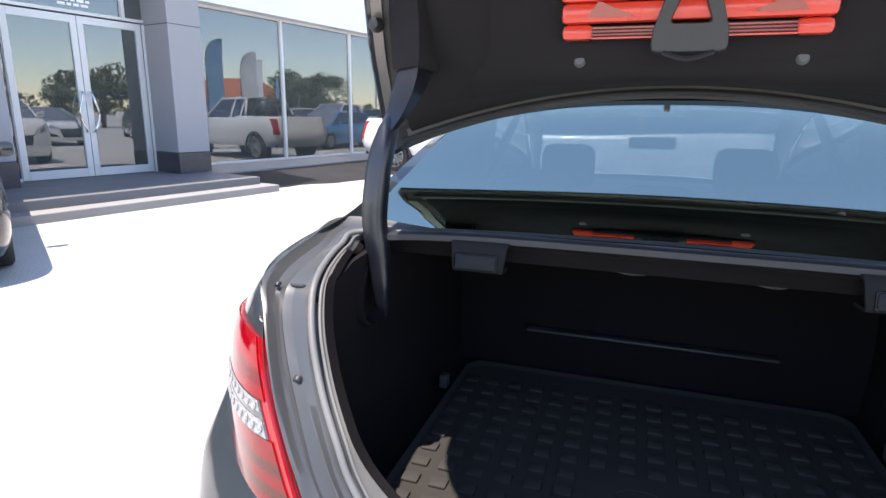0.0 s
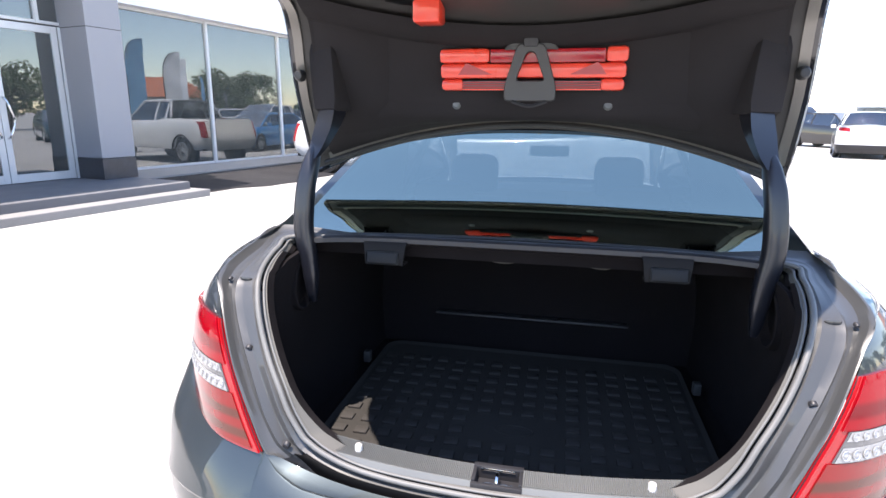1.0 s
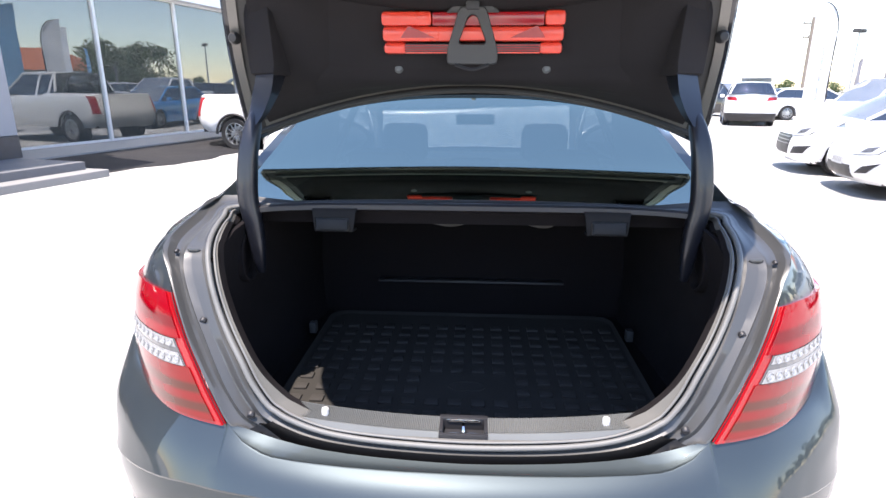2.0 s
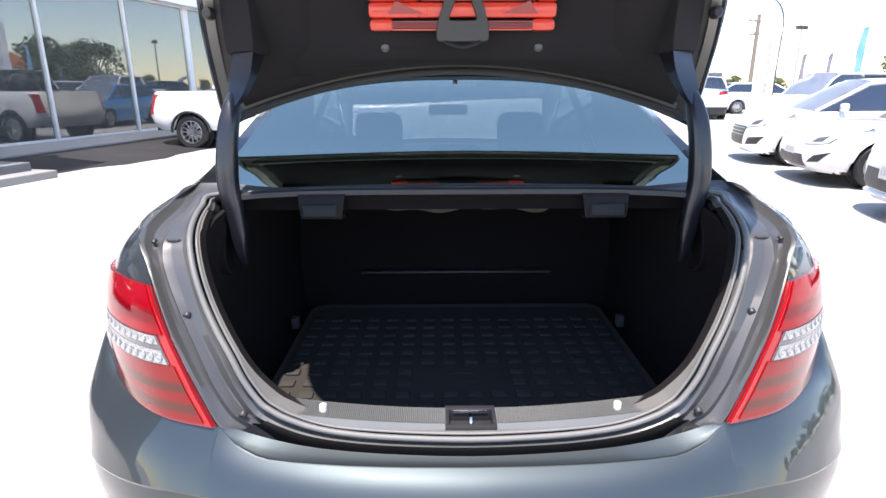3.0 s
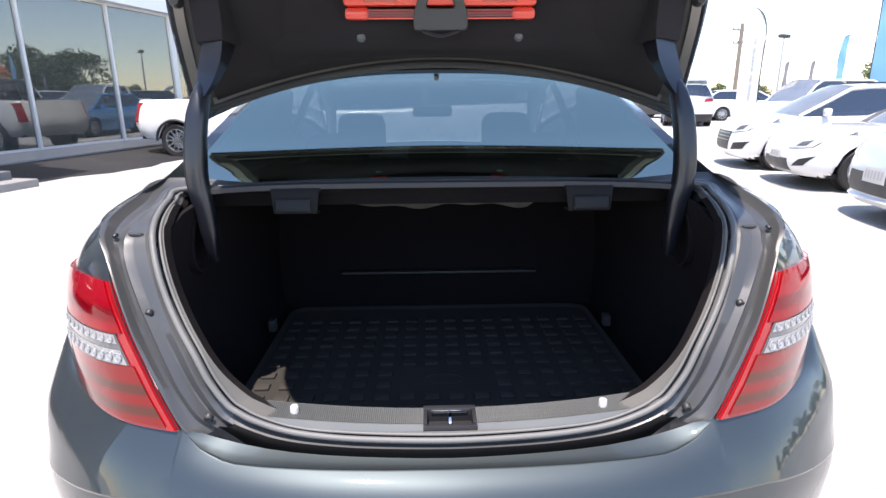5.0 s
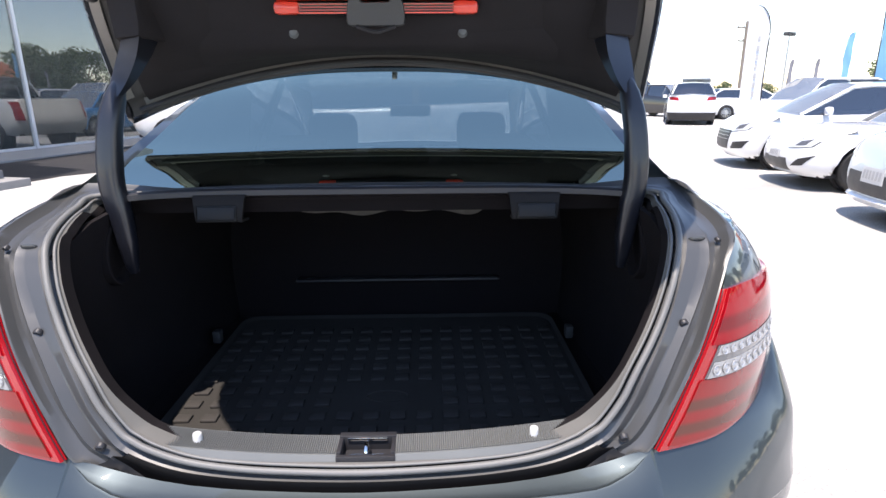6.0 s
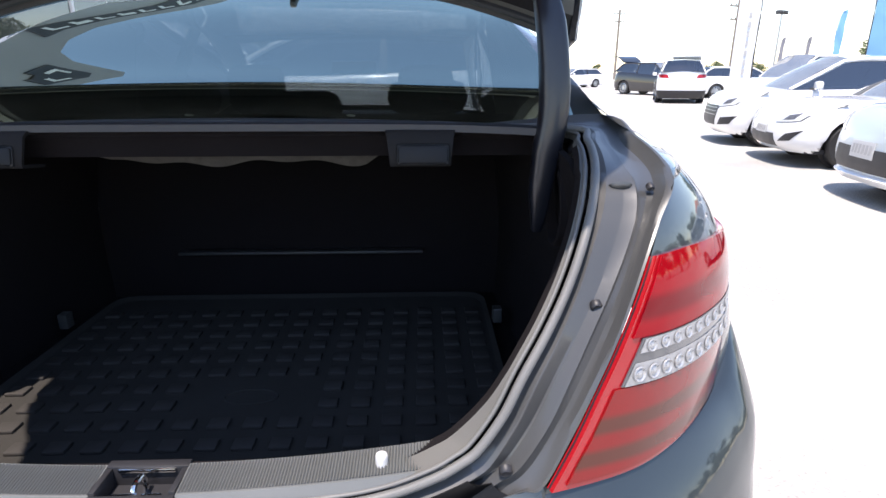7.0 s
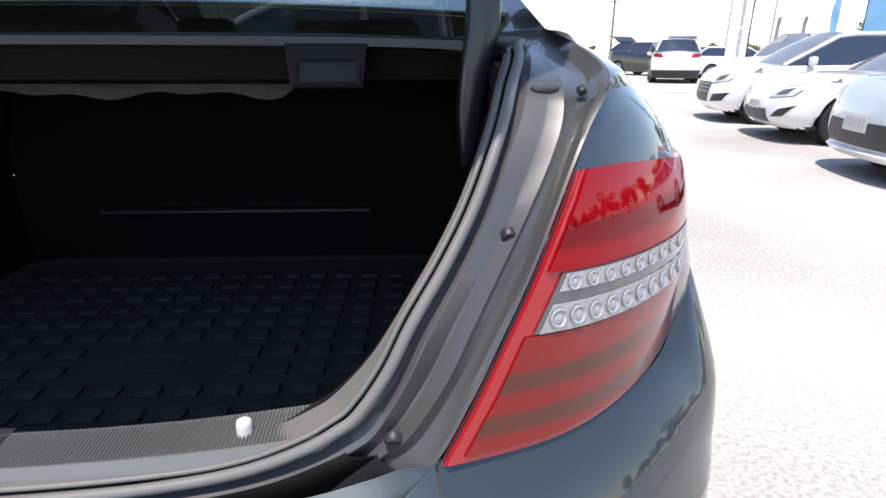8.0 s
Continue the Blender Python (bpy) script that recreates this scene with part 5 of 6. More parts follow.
for s in (-1, 1):
    part("brake_caliper", boxed(s * 0.81 - 0.04, s * 0.81 + 0.04, 1.36, 1.45, 0.22, 0.42, 0.02), CALIPER, c86["car"], "red brake caliper")

third = yard_car("hatchback", "pale silver small hatchback with a low black grille and white plate", PAINT_SILVER, (4.0, 1.72, 1.48), facing(6.5, 4.45, 170), **dict(HATCH, wheels=(-1.25, 1.22)))
nose_parts(third, [(0.5, 0.7), (0.76, 0.78), (0.84, 1.0), (0.66, 0.95)], [(-0.55, 0.16), (0.55, 0.16), (0.5, 0.5), (-0.5, 0.5)], None, None, (-0.19, 0.19, 0.36, 0.6))
third["patch"]("lip", [(-0.7, 0.0), (0.7, 0.0), (0.7, 0.09), (-0.7, 0.09)], PAINT_WHITE, 0.06, thick=0.05)

SUV = dict(shoulder=[(-2.3, 1.2), (-1.0, 1.16), (0, 1.08), (1.0, 1.03), (1.7, 0.98), (2.1, 0.86), (2.35, 0.72)], cabin=(1.2, 0.45, -1.75, -2.12), wheels=(-1.35, 1.35), radius=0.36)
suv = yard_car("suv", "white SUV parked with its tail towards the lane", PAINT_WHITE, (4.54, 1.84, 1.68), facing(11.25, 24.3, 70), cladding=True, **SUV)
suv["both"]("tail_lamp", [(0.5, 0.76), (0.9, 0.8), (0.9, 0.93), (0.55, 0.9)], LENS_DEEP, 0.01, False)
suv["patch"]("rear_cladding", [(-0.88, 0.02), (0.88, 0.02), (0.85, 0.3), (-0.85, 0.3)], PLASTIC, 0.02, False)
plate(suv, -0.19, 0.19, 0.5, 0.62, False)
ahead = yard_car("suv", "white SUV parked across in front of the grey sedan", PAINT_WHITE, (4.3, 1.8, 1.66), facing(-0.6, 6.7, 180), **dict(SUV, shoulder=[(-2.3, 1.25), (-1.0, 1.22), (0, 1.18), (1.0, 1.17), (1.7, 1.12), (2.0, 1.02), (2.2, 0.8)]))
nose_parts(ahead, [(0.5, 0.72), (0.8, 0.76), (0.86, 0.9), (0.6, 0.86)], [(-0.42, 0.42), (0.42, 0.42), (0.48, 0.74), (-0.48, 0.74)])
yard_car("suv", "black SUV with its tailgate raised", PAINT_BLACK, (4.6, 1.86, 1.7), facing(12.9, 31.0, -62), hatch_up=True, **SUV)
far1 = yard_car("sedan", "white sedan at the far end of the row", PAINT_WHITE, (4.5, 1.78, 1.45), facing(15.6, 27.4, -8), **HATCH)
nose_parts(far1, [(0.5, 0.76), (0.8, 0.82), (0.86, 0.95), (0.62, 0.86)], [(-0.4, 0.3), (0.4, 0.3), (0.5, 0.6), (-0.5, 0.6)])
yard_car("suv", "silver SUV with its tailgate raised behind the row", PAINT_SILVER, (4.5, 1.84, 1.66), facing(15.2, 32.0, 60), hatch_up=True, **SUV)
teal = yard_car("hatchback", "dark teal hatchback with roof bars behind the white cars", PAINT_TEAL, (4.3, 1.78, 1.5), facing(11.8, 14.6, 190), **HATCH)
for y in (-0.9, 0.0):
    part("roof_bar", boxed(-0.62, 0.62, y - 0.03, y + 0.03, 1.54, 1.575, 0.01), PLASTIC, teal["car"])
yard_car("suv", "white SUV in the second row", PAINT_WHITE, (4.6, 1.85, 1.75), facing(13.0, 18.5, 190), **SUV)
yard_car("hatchback", "silver hatchback in the far row", PAINT_SILVER, (4.2, 1.76, 1.46), facing(9.0, 42.0, 10), **HATCH)
yard_car("sedan", "white sedan in the far row", PAINT_WHITE, (4.5, 1.78, 1.45), facing(12.5, 46.0, 200), **HATCH)

yard_car("pickup_truck", "white dual-cab pickup parked beside the blue hatchback", PAINT_WHITE, (5.2, 1.9, 1.82), facing(1.7, 20.3, 249), [(-2.6, 1.24), (-0.6, 1.25), (-0.5, 1.2), (1.0, 1.18), (1.6, 1.12), (2.2, 1.04), (2.6, 0.9)], (1.3, 0.55, -0.75, -0.95), (-1.5, 1.6), 0.375, bed=True)
ute = yard_car("pickup_truck", "white dual-cab pickup parked with its tailgate to the showroom", PAINT_WHITE, (5.2, 1.94, 1.83), facing(-4.05, 13.0, -6), [(-2.6, 1.26), (-0.6, 1.27), (-0.5, 1.22), (1.0, 1.2), (1.6, 1.14), (2.2, 1.05), (2.6, 0.9)], (1.3, 0.55, -0.75, -0.95), (-1.5, 1.6), 0.375, bed=True)
ute["both"]("tail_lamp", [(0.8, 0.42), (0.94, 0.42), (0.92, 0.93), (0.8, 0.93)], LENS_DEEP, 0.03, False, thick=0.04)
ute["patch"]("tailgate", [(-0.74, 0.3), (0.74, 0.3), (0.74, 0.97), (-0.74, 0.97)], PAINT_WHITE, 0.012, False)
for s in (-1, 1):
    part("arch_trim", tube([(s * 0.965, -1.5 + 0.45 * math.cos(a), 0.375 + 0.45 * math.sin(a)) for a in np.linspace(0.0, math.pi, 15)], 0.03, 6), PLASTIC, ute["car"])
yard_car("sedan", "black sedan parked beside the entrance steps", PAINT_BLACK, (4.5, 1.8, 1.46), facing(-6.95, 2.9, -33), **HATCH)
blue = yard_car("hatchback", "bright blue hatchback parked facing the showroom", PAINT_BLUE, (4.35, 1.8, 1.47), facing(-1.0, 18.0, 249), **HATCH)
nose_parts(blue, [(0.5, 0.76), (0.8, 0.82), (0.86, 0.95), (0.62, 0.86)], [(-0.5, 0.15), (0.5, 0.15), (0.45, 0.6), (-0.45, 0.6)], None, None, (-0.19, 0.19, 0.5, 0.66))

rear_row = yard_car("suv", "dark teal SUV parked nose in across the lane behind the sedan", PAINT_TEAL, (4.6, 1.86, 1.7), facing(2.6, -6.6, 92), **SUV)
nose_parts(rear_row, [(0.5, 0.72), (0.8, 0.76), (0.86, 0.9), (0.6, 0.86)], [(-0.42, 0.42), (0.42, 0.42), (0.48, 0.74), (-0.48, 0.74)])
rear_row_two = yard_car("hatchback", "black hatchback parked nose in across the lane behind the sedan", PAINT_BLACK, (4.3, 1.78, 1.47), facing(-3.2, -6.9, 88), **HATCH)
nose_parts(rear_row_two, [(0.5, 0.68), (0.8, 0.76), (0.875, 0.92), (0.6, 0.86)], [(-0.36, 0.2), (0.36, 0.2), (0.46, 0.72), (-0.46, 0.72)])

# ---- ground ----
g = []
xs = sorted({*np.linspace(-400, 400, 17), *np.linspace(-12, 14, 14)})
ys = sorted({*np.linspace(-300, 500, 17), *np.linspace(-6, 30, 14)})
structure("ground", sheet([[Vector((x, y, 0)) for x in xs] for y in ys]), GROUND, "pale sun-bleached sealed gravel yard")

# ---- showroom: u along the front, -y outwards ----
FRONT = pose(-8.3, 11.6, 0, 0, 0, 77)


def front_box(name, mat, label, *a, bevel=0.0, parent=None):
    b = boxed(*a, bevel=bevel)
    if parent is None:
        return structure(name, b, mat, label, at=FRONT)
    return part(name, b, mat, parent, label, smooth=False)


front_box("step_1", CONCRETE, "low concrete step", -14.0, -2.92, -2.96, 0.0, -0.1, 0.12, bevel=0.012)
front_box("step_2", PAVING, "grey paved entrance platform", -14.0, -3.05, -2.62, 0.1, 0.1, 0.25, bevel=0.01)
ramp_rows = []
for u in np.linspace(-2.9, 16, 64):
    front = -2.55 - 0.35 * min(1, max(0, (u + 2.9) / 1.5)) + 0.10 * math.sin(u * 2.3) + 0.05 * math.sin(u * 6.1 + 1)
    ramp_rows.append([Vector((u, lerp(front, -0.9, t), 0.004 + 0.136 * t)) for t in (0, 0.06, 0.3, 0.6, 0.85, 1.0)])
structure("asphalt_ramp", sheet(ramp_rows), ASPHALT, "dark asphalt apron", at=FRONT)
structure("window_apron", sheet([[Vector((u, y, z)) for u in (-2.9, 16)] for y, z in ((-0.92, 0.0), (-0.9, 0.17), (-0.05, 0.25), (0.3, 0.25))]), CONCRETE, "pale concrete apron below the windows", at=FRONT)
for i, (a, b) in enumerate(((-3.61, -2.95), (-6.85, -6.19))):
    col = structure(f"pillar_{i + 1}", boxed(a, b, -1.14, -0.2, 0.63, 5.2, 0.01), CLADDING, "pale grey clad pillar with a dark tiled foot", at=FRONT)
    part("foot_tile", boxed(a - 0.006, b + 0.006, -1.146, -0.2, 0.25, 0.625, 0.006), TILE_DARK, col, "dark granite tile", False)
    for z in (2.86, 4.3):
        part("joint", boxed(a - 0.003, b + 0.003, -1.143, -0.2, z, z + 0.012), PLASTIC, col, "", False)
front_box("wall_fascia", WHITE_PAINT, "white sheet fascia above the windows", -3.3, 16, -0.35, 0.1, 3.5, 5.2)
front_box("wall_entrance", CLADDING, "pale cladding above the entrance", -14, -3.3, -0.38, 0.1, 3.9, 5.2)
front_box("wall_side", CLADDING, "pale grey clad wall beside the entrance", -14, -6.3, -0.3, 0.1, 0.25, 3.9)
front_box("roof", WHITE_PAINT, "white roof with a deep eave over the entrance", -14, -3.2, -2.2, 9.0, 5.2, 5.45)
front_box("roof_low", WHITE_PAINT, "white roof with a narrow eave over the windows", -3.2, 16, -0.8, 9.0, 5.2, 5.45)
parapet = front_box("wall_parapet", CLADDING, "tall pale sign parapet above the roof", -14, 16, -0.35, 0.1, 5.45, 9.4)
sign_board = part("sign_board", boxed(-1.5, 8.5, -0.45, -0.35, 7.3, 8.5, 0.02), TILE_DARK, parapet, "dark fascia sign board with pale lettering bars", False)
rng_sign = random.Random(5)
for k in range(10):
    u = -1.1 + k * 0.95
    part("lettering_bar", join(boxed(u, u + 0.16, -0.49, -0.452, 7.6, 8.2), boxed(u + 0.18, u + 0.62, -0.49, -0.452, rng_sign.choice((7.6, 7.83, 8.06)), 8.2)), WHITE_PAINT, sign_board, "", False)
front_box("wall_back", DARK_ROOM, "dark rear wall of the showroom", -14, 16, 8.8, 9.0, 0.0, 5.2)
front_box("wall_end", DARK_ROOM, "dark end wall of the showroom", 15.9, 16, 0.1, 8.8, 0.0, 5.2)
front_box("wall_end_far", DARK_ROOM, "dark end wall", -14, -13.9, 0.1, 8.8, 0.0, 5.2)
front_box("floor", ROOM_FLOOR, "dark polished showroom floor", -13.9, 15.9, 0.1, 8.8, 0.2, 0.245)
front_box("ceiling", DARK_ROOM, "dark showroom ceiling", -13.9, 15.9, 0.1, 8.8, 3.7, 3.8)


def pane_unit(n, u0, u1, z0, z1, y, frame_w=0.05, label="tall showroom window in a white frame"):
    win = structure(f"window_{n}", boxed(u0, u0 + frame_w, y - 0.05, y + 0.06, z0, z1, 0.004), ALU, label, at=FRONT)
    part("frame", join(boxed(u1 - 0.012, u1, y - 0.03, y + 0.04, z0, z1), boxed(u0 + frame_w, u1 - 0.012, y - 0.04, y + 0.05, z0, z0 + 0.05), boxed(u0 + frame_w, u1 - 0.012, y - 0.04, y + 0.05, z1 - 0.05, z1)), ALU, win, "", False)
    pn = part("pane", boxed(u0 + frame_w, u1 - 0.012, y, y + 0.008, z0 + 0.05, z1 - 0.05), GLASS_SHOP, win, "reflective tinted glass", False)
    pn.visible_shadow = False
    return win


edges = [-3.3, 0.0, 2.45, 4.75, 7.1, 9.5, 12.0, 14.5, 15.9]
for i, (a, b) in enumerate(zip(edges, edges[1:])):
    pane_unit(i + 1, a, b, 0.25, 3.5, 0.0, 0.07 if i != 3 else 0.22)
pane_unit(20, -6.3, -5.86, 0.25, 2.87, -0.4, 0.05, "narrow fixed light beside the door")
pane_unit(21, -3.66, -3.25, 0.25, 2.87, -0.4, 0.05, "narrow fixed light beside the door")
pane_unit(22, -6.3, -4.0, 2.9, 3.9, -0.4, 0.06, "glazed transom over the entrance door")
pane_unit(23, -4.0, -3.25, 2.9, 3.9, -0.4, 0.06, "glazed transom over the entrance door")
for i, (a, b) in enumerate(((-5.86, -4.775), (-4.765, -3.68))):
    door = structure(f"door_{i + 1}", join(boxed(a, a + 0.1, -0.45, -0.39, 0.26, 2.87, 0.004), boxed(b - 0.1, b, -0.45, -0.39, 0.26, 2.87, 0.004), boxed(a + 0.1, b - 0.1, -0.45, -0.39, 0.26, 0.4, 0.004), boxed(a + 0.1, b - 0.1, -0.45, -0.39, 2.75, 2.87, 0.004)), ALU, "white framed glass entrance door, shut", at=FRONT)
    pn = part("pane", boxed(a + 0.1, b - 0.1, -0.423, -0.415, 0.4, 2.75), GLASS_SHOP, door, "reflective glass", False)
    pn.visible_shadow = False
    hx = b - 0.05 if i == 0 else a + 0.05
    s = -1 if i == 0 else 1
    part("handle", tube(smooth_line([(hx, -0.45, 1.0), (hx + s * 0.02, -0.52, 1.05), (hx + s * 0.1, -0.53, 1.3), (hx + s * 0.02, -0.52, 1.62), (hx, -0.45, 1.67)], 6), 0.016, 8), CHROME, door, "curved steel pull handle")
LAMP_STRIP = bpy.data.materials.new("fluorescent tube")
LAMP_STRIP.use_nodes = True
LAMP_STRIP.node_tree.nodes["Principled BSDF"].inputs["Emission Color"].default_value = (1, 0.98, 0.92, 1)
LAMP_STRIP.node_tree.nodes["Principled BSDF"].inputs["Emission Strength"].default_value = 26.0
for u, y in ((-0.5, 2.2), (1.8, 2.2), (4.1, 2.2), (6.4, 2.2), (9.0, 2.2), (0.6, 4.8), (4.0, 4.8), (8.0, 4.8)):
    tagged(part("ceiling_lamp", boxed(u - 0.7, u + 0.7, y - 0.05, y + 0.05, 3.64, 3.70, 0.01), LAMP_STRIP), "white fluorescent strip lamp under the ceiling", "lamp").matrix_basis = FRONT

POSTER_A, POSTER_B = (4.6, 5.35, 1.6, 2.5), (1.8, 2.42, 1.8, 2.6)
# lettering bars, posters and things behind the glass
def glass_bars(n, rows, u0, u1, z0, z1, y):
    """Unreadable white lettering on a pane, as plain bars."""
    win = bpy.data.objects[f"window_{n}"]
    rng = random.Random(n)
    h = (z1 - z0) / (rows * 1.7)
    for r in range(rows):
        u = u0
        while u < u1 - 0.05:
            w = rng.uniform(0.04, 0.12)
            part("lettering_bar", boxed(u, min(u + w, u1), y - 0.004, y - 0.001, z1 - r * h * 1.7 - h, z1 - r * h * 1.7), WHITE_PAINT, win, "", False)
            u += w + 0.03


glass_bars(21, 4, -3.58, -3.3, 1.8, 2.1, -0.4)
glass_bars(22, 3, -5.0, -4.5, 2.99, 3.2, -0.4)


def poster(u0, u1, z0, z1, y, sheet_mat, bar_mat, label):
    p = tagged(part("poster", boxed(u0, u1, y, y + 0.02, z0, z1), sheet_mat), label, "poster")
    p.matrix_basis = FRONT
    for k in range(4):
        part("lettering_bar", boxed(lerp(u0, u1, 0.12), lerp(u0, u1, 0.9 - 0.12 * k), y - 0.006, y - 0.002, lerp(z0, z1, 0.68 - 0.1 * k), lerp(z0, z1, 0.74 - 0.1 * k)), bar_mat, p, "", False)
    part("foot", join(boxed(u0 + 0.05, u0 + 0.1, y + 0.02, y + 0.06, 0.245, z1 - 0.1), boxed(u1 - 0.1, u1 - 0.05, y + 0.02, y + 0.06, 0.245, z1 - 0.1)), PLASTIC, p, "", False)


poster(POSTER_A[0], POSTER_A[1], POSTER_A[2], POSTER_A[3], 1.0, PLASTIC_WHITE, FLAG_BLUE, "white and blue display poster on a stand in the showroom")
poster(POSTER_B[0], POSTER_B[1], POSTER_B[2], POSTER_B[3], 1.0, TILE_DARK, PLASTIC_WHITE, "dark display poster with white lettering in the showroom")
board = tagged(part("notice_board", join(boxed(-3.72, -3.5, -0.1, -0.07, 0.95, 1.6, 0.005), boxed(-3.72, -3.69, -0.07, 0.1, 0.245, 1.6), boxed(-3.53, -3.5, -0.07, 0.1, 0.245, 1.6)), PLASTIC), "black notice board on an easel inside the entrance", "sign")
board.matrix_basis = FRONT
carton = tagged(part("carton", boxed(-3.5, -3.3, -0.15, 0.2, 0.245, 0.9, 0.02), CLADDING), "pale carton on the floor inside the entrance", "box")
carton.matrix_basis = FRONT

# ---- poles, flags, trees ----
def feather_flag(x, y, h, cloth, label, lean=1.0, w=0.75, face=0.0, thick=0.022):
    f = thing("feather_flag", label, "flag", "yard flags", pose(x, y, 0, 0, 0, face))
    pole = [Vector((0, 0, 0)), Vector((0, 0, h * 0.5)), Vector((0, 0, h * 0.82)), Vector((lean * w * 0.35, 0, h * 0.965)), Vector((lean * w, 0, h))]
    line = smooth_line(pole, 8)
    part("pole", tube(line, thick, 8, taper=[1 - 0.6 * i / len(line) for i in range(len(line))]), PLASTIC, f)
    rows = []
    for p in line:
        if p.z < 0.5:
            continue
        far = lean * w * (0.95 if p.z < h * 0.9 else 1.0)
        rows.append([Vector((lerp(p.x + lean * 0.02, max(far, p.x) if lean > 0 else min(far, p.x), u), 0.03 * math.sin(5 * p.z + 3 * u), p.z - 0.06 * u)) for u in np.linspace(0, 1, 6)])
    part("cloth", sheet(rows, 0.004), cloth, f)
    part("foot", boxed(-0.25, 0.25, -0.25, 0.25, 0, 0.03, 0.01), PLASTIC, f)
    return f


def power_pole(x, y, h):
    p = thing("power_pole", "weathered timber power pole with a crossarm", "pole", "power poles", pose(x, y, 0, 0, 0, 20))
    part("pole", tube([(0, 0, 0), (0, 0, h)], 0.21, 10, taper=[1, 0.75]), WOOD_POLE, p)
    for dz, w in ((0.5, 1.1), (1.6, 0.9)):
        arm = part("crossarm", boxed(-w, w, -0.06, 0.06, h - dz - 0.12, h - dz), WOOD_POLE, p)
        for k in (-0.9, -0.35, 0.35, 0.9):
            part("insulator", moved(lathe([(0.03, 0), (0.05, 0.06), (0.03, 0.14), (0.001, 0.15)], 8), Matrix.Translation((k * w, 0, h - dz))), PLASTIC, arm)
    return p


def street_lamp(x, y, h):
    p = thing("street_lamp", "grey steel yard lamp with twin heads", "street lamp", "", pose(x, y, 0, 0, 0, 30))
    part("pole", tube([(0, 0, 0), (0, 0, h)], 0.09, 10, taper=[1, 0.7]), STEEL, p)
    for s in (-1, 1):
        part("head", boxed(s * 0.28 - 0.24, s * 0.28 + 0.24, -0.2, 0.2, h - 0.12, h + 0.14, 0.06), HOLDER, p)
    return p


def foliage(rng, blobs, leaf, count):
    bm = bmesh.new()
    for cx, cy, cz, r in blobs:
        for _ in range(count):
            d = Vector((rng.gauss(0, 1), rng.gauss(0, 1), rng.gauss(0, 1))).normalized() * r * rng.uniform(0.55, 1.08)
            c = Vector((cx, cy, cz)) + Vector((d.x, d.y, d.z * 0.75))
            a = Vector((rng.gauss(0, 1), rng.gauss(0, 1), rng.gauss(0, 1))).normalized() * leaf * rng.uniform(0.6, 1.4)
            b = a.cross(Vector((rng.gauss(0, 1), rng.gauss(0, 1), rng.gauss(0, 1)))).normalized() * leaf * 0.5
            bm.faces.new([bm.verts.new(c - a), bm.verts.new(c + b), bm.verts.new(c + a), bm.verts.new(c - b)])
    return bm


def tree(x, y, h, seed):
    rng = random.Random(seed)
    t = thing("tree", "broad green tree behind the yard", "tree", "far trees", pose(x, y, 0, 0, 0, seed * 40))
    part("trunk", tube(smooth_line([(0, 0, 0), (0.1, 0.05, h * 0.25), (-0.05, 0.1, h * 0.55)], 4), 0.2, 8, taper=[1 - 0.06 * i for i in range(9)]), BARK, t)
    blobs = []
    for i in range(13):
        a = rng.uniform(0, 6.28)
        d = rng.uniform(0, h * 0.42)
        z = h * rng.uniform(0.28, 0.84)
        blobs.append((d * math.cos(a), d * math.sin(a), z, h * rng.uniform(0.14, 0.24)))
        part("limb", tube([(0, 0.05, h * 0.25), (d * 0.6 * math.cos(a), d * 0.6 * math.sin(a), lerp(h * 0.25, z, 0.7)), (d * math.cos(a), d * math.sin(a), z)], 0.06, 6, taper=[1, 0.7, 0.3]), BARK, t)
    part("crown", foliage(rng, blobs, h * 0.032, 170), LEAF, t, smooth=False)
    return t


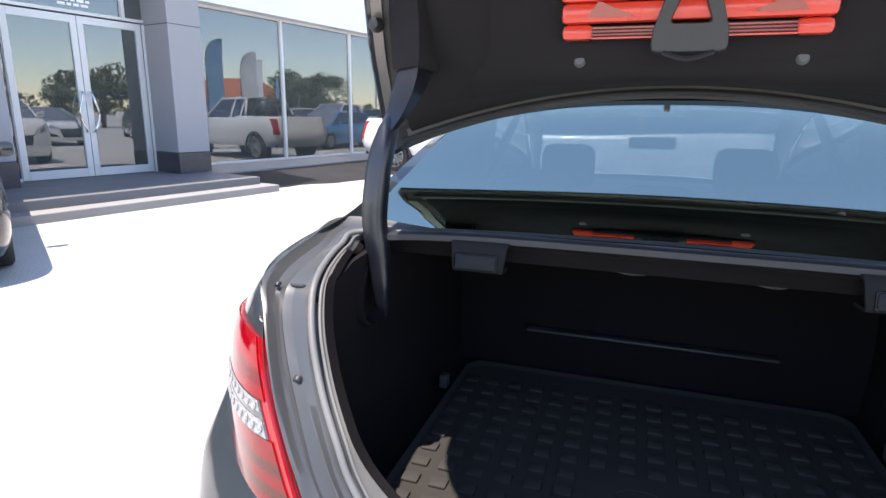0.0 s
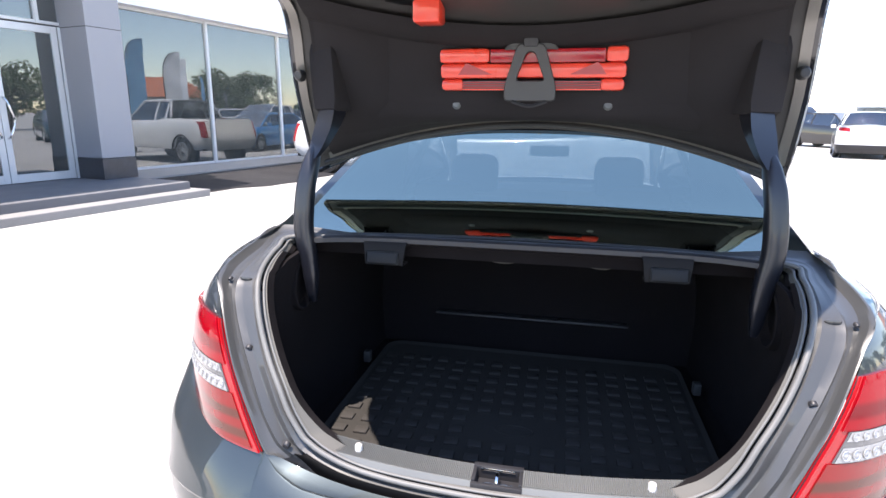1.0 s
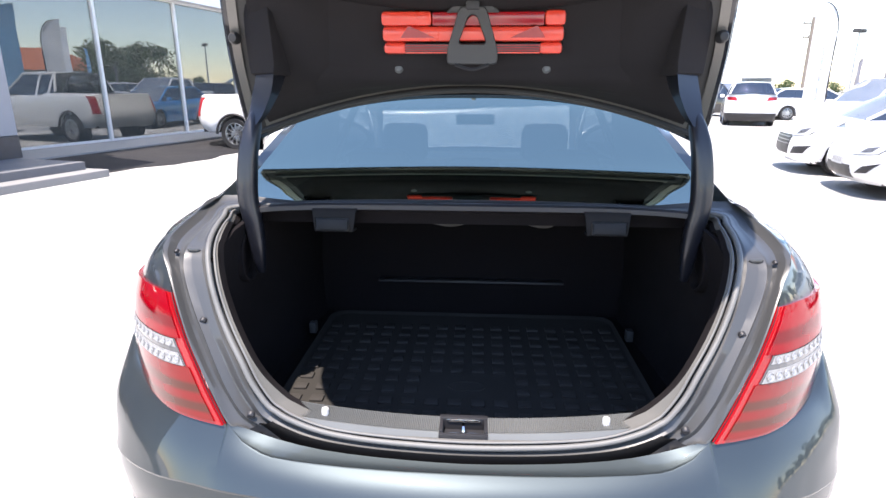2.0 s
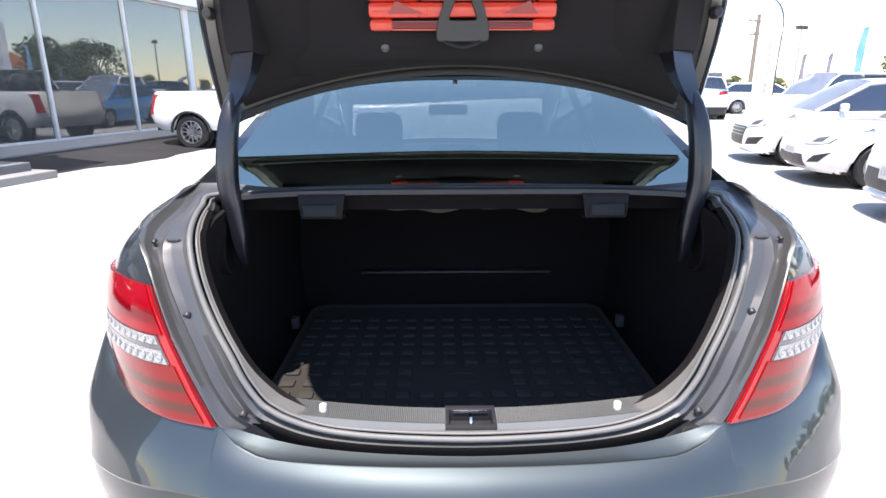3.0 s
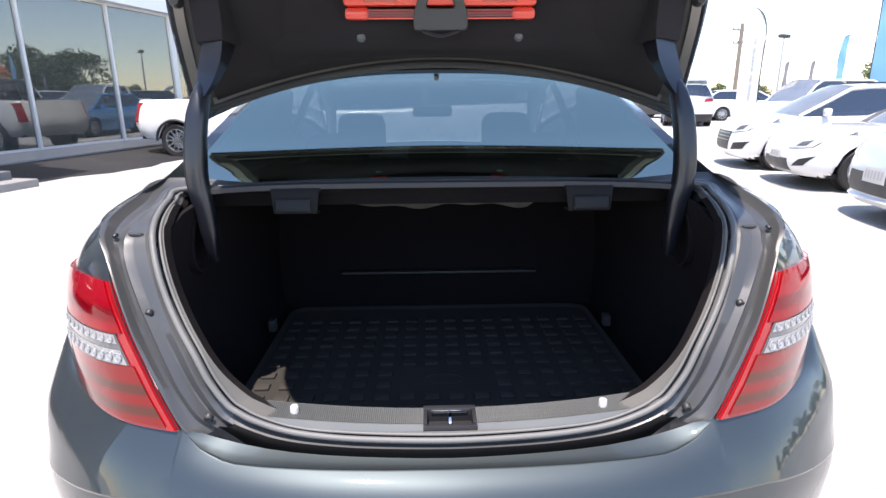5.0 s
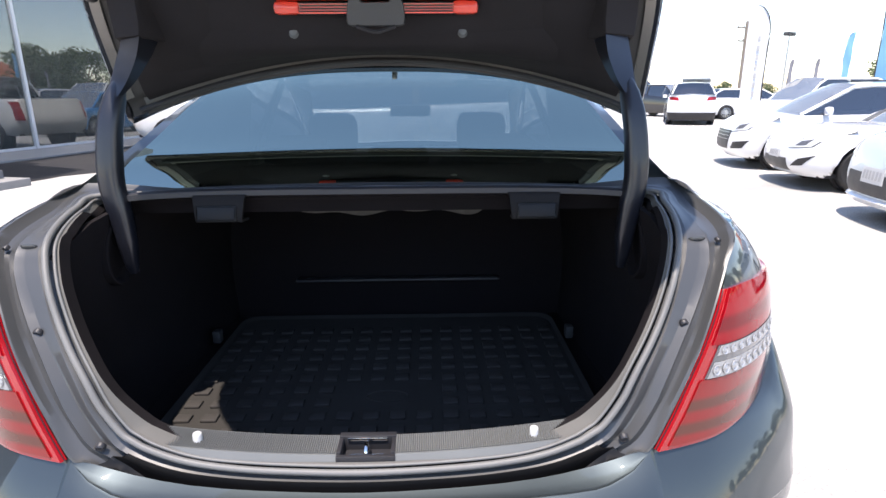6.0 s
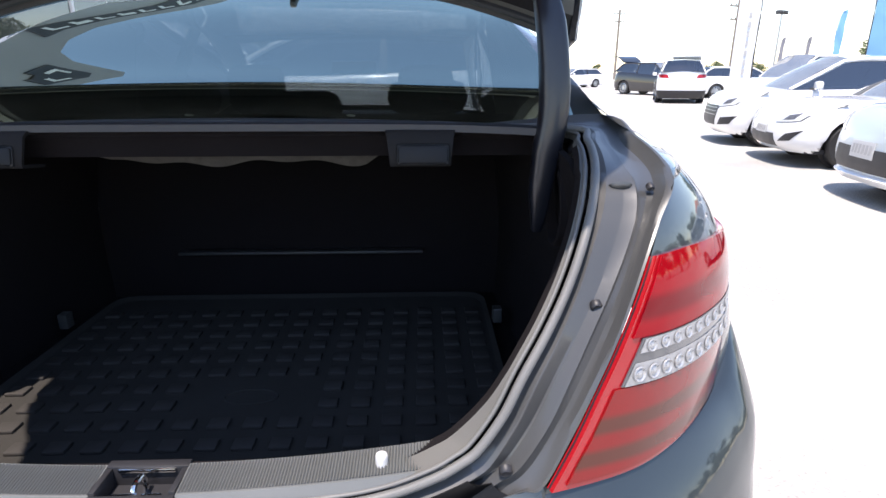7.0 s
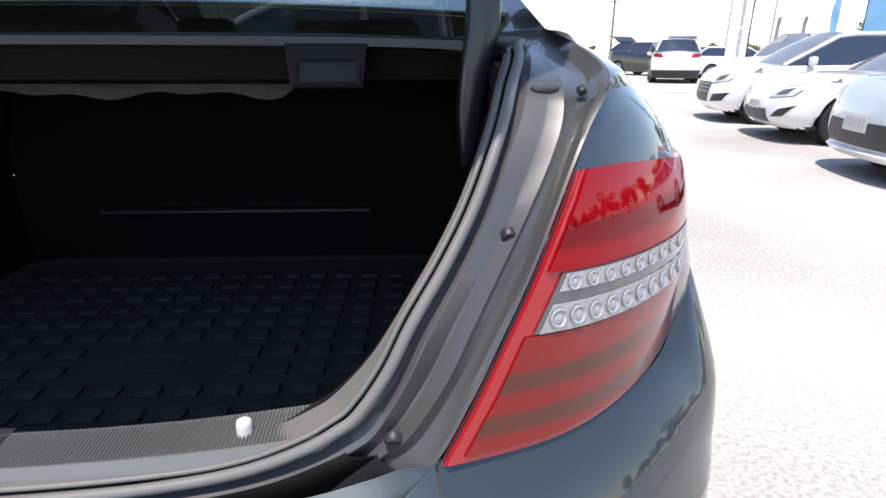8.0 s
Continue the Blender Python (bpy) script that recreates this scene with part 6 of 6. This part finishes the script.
tall_flag = feather_flag(13.0, 21.9, 4.5, FLAG_WHITE, "white feather flag on a curved black pole", -1.0, 0.78, -30, 0.03)
for k in range(7):
    part("lettering_bar", boxed(-0.36, -0.26, -0.045, -0.04, 1.1 + 0.34 * k, 1.30 + 0.34 * k), FLAG_PRINT, tall_flag, "", False)
feather_flag(17.7, 28.1, 2.8, FLAG_GREY, "grey feather flag in the far row", 1.0, 0.22, -10, 0.012)
feather_flag(18.6, 27.5, 2.8, FLAG_GREY, "grey feather flag in the far row", 1.0, 0.22, -10, 0.012)
feather_flag(15.3, 19.2, 6.6, FLAG_BLUE, "tall light blue feather flag", 1.0, 0.8, -38)


def far_house(x, y):
    h = thing("house", "low house with a terracotta roof beyond the yard", "house", "", pose(x, y, 0, 0, 0, -30))
    part("wall", boxed(-5, 5, -4, 4, 0, 3.0), CONCRETE, h, "", False)
    roof = bmesh.new()
    grid(roof, [[(-5.5, -4.5, 2.95), (5.5, -4.5, 2.95)], [(-3.0, 0, 5.2), (3.0, 0, 5.2)], [(-5.5, 4.5, 2.95), (5.5, 4.5, 2.95)]])
    for sx in (-1, 1):
        vs = [roof.verts.new(p) for p in ((sx * 5.5, -4.5, 2.95), (sx * 5.5, 4.5, 2.95), (sx * 3.0, 0, 5.2))]
        roof.faces.new(vs)
    part("roof", roof, TERRACOTTA, h, "terracotta tiled roof", False)


far_house(45.0, 36.0)
power_pole(28.1, 52.1, 7.2)
feather_flag(20.15, 27.8, 4.0, FLAG_BLUE, "light blue feather flag in the far row", 1.0, 0.36, -10, 0.014)
feather_flag(0.67, 13.7, 4.0, FLAG_BLUE, "light blue feather flag beyond the parked cars", 1.0, 0.62, 114)
feather_flag(0.2, 14.8, 3.6, FLAG_WHITE, "white feather flag beyond the parked cars", 1.0, 0.6, 114)
power_pole(30.0, 90.0, 10.0)
street_lamp(25.9, 42.0, 5.2)
for i in range(11):
    tree((52 if i < 5 else 31) + 3 * math.sin(i * 1.9), -16 + 3.4 * i, 4.6 + 1.1 * math.sin(i * 2.7), 40 + i)
tree(30.5, 37.5, 3.3, 71)
tree(32.0, 35.6, 6.0, 72)
tree(34.5, 39.5, 6.4, 73)
tree(37.0, 43.2, 6.0, 74)
for i in range(26):
    a = -0.25 + i * 0.06
    r = 95 + 14 * math.sin(i * 2.3)
    tree(r * math.sin(a), r * math.cos(a), 2.5 + 0.7 * math.sin(i * 1.7), i)
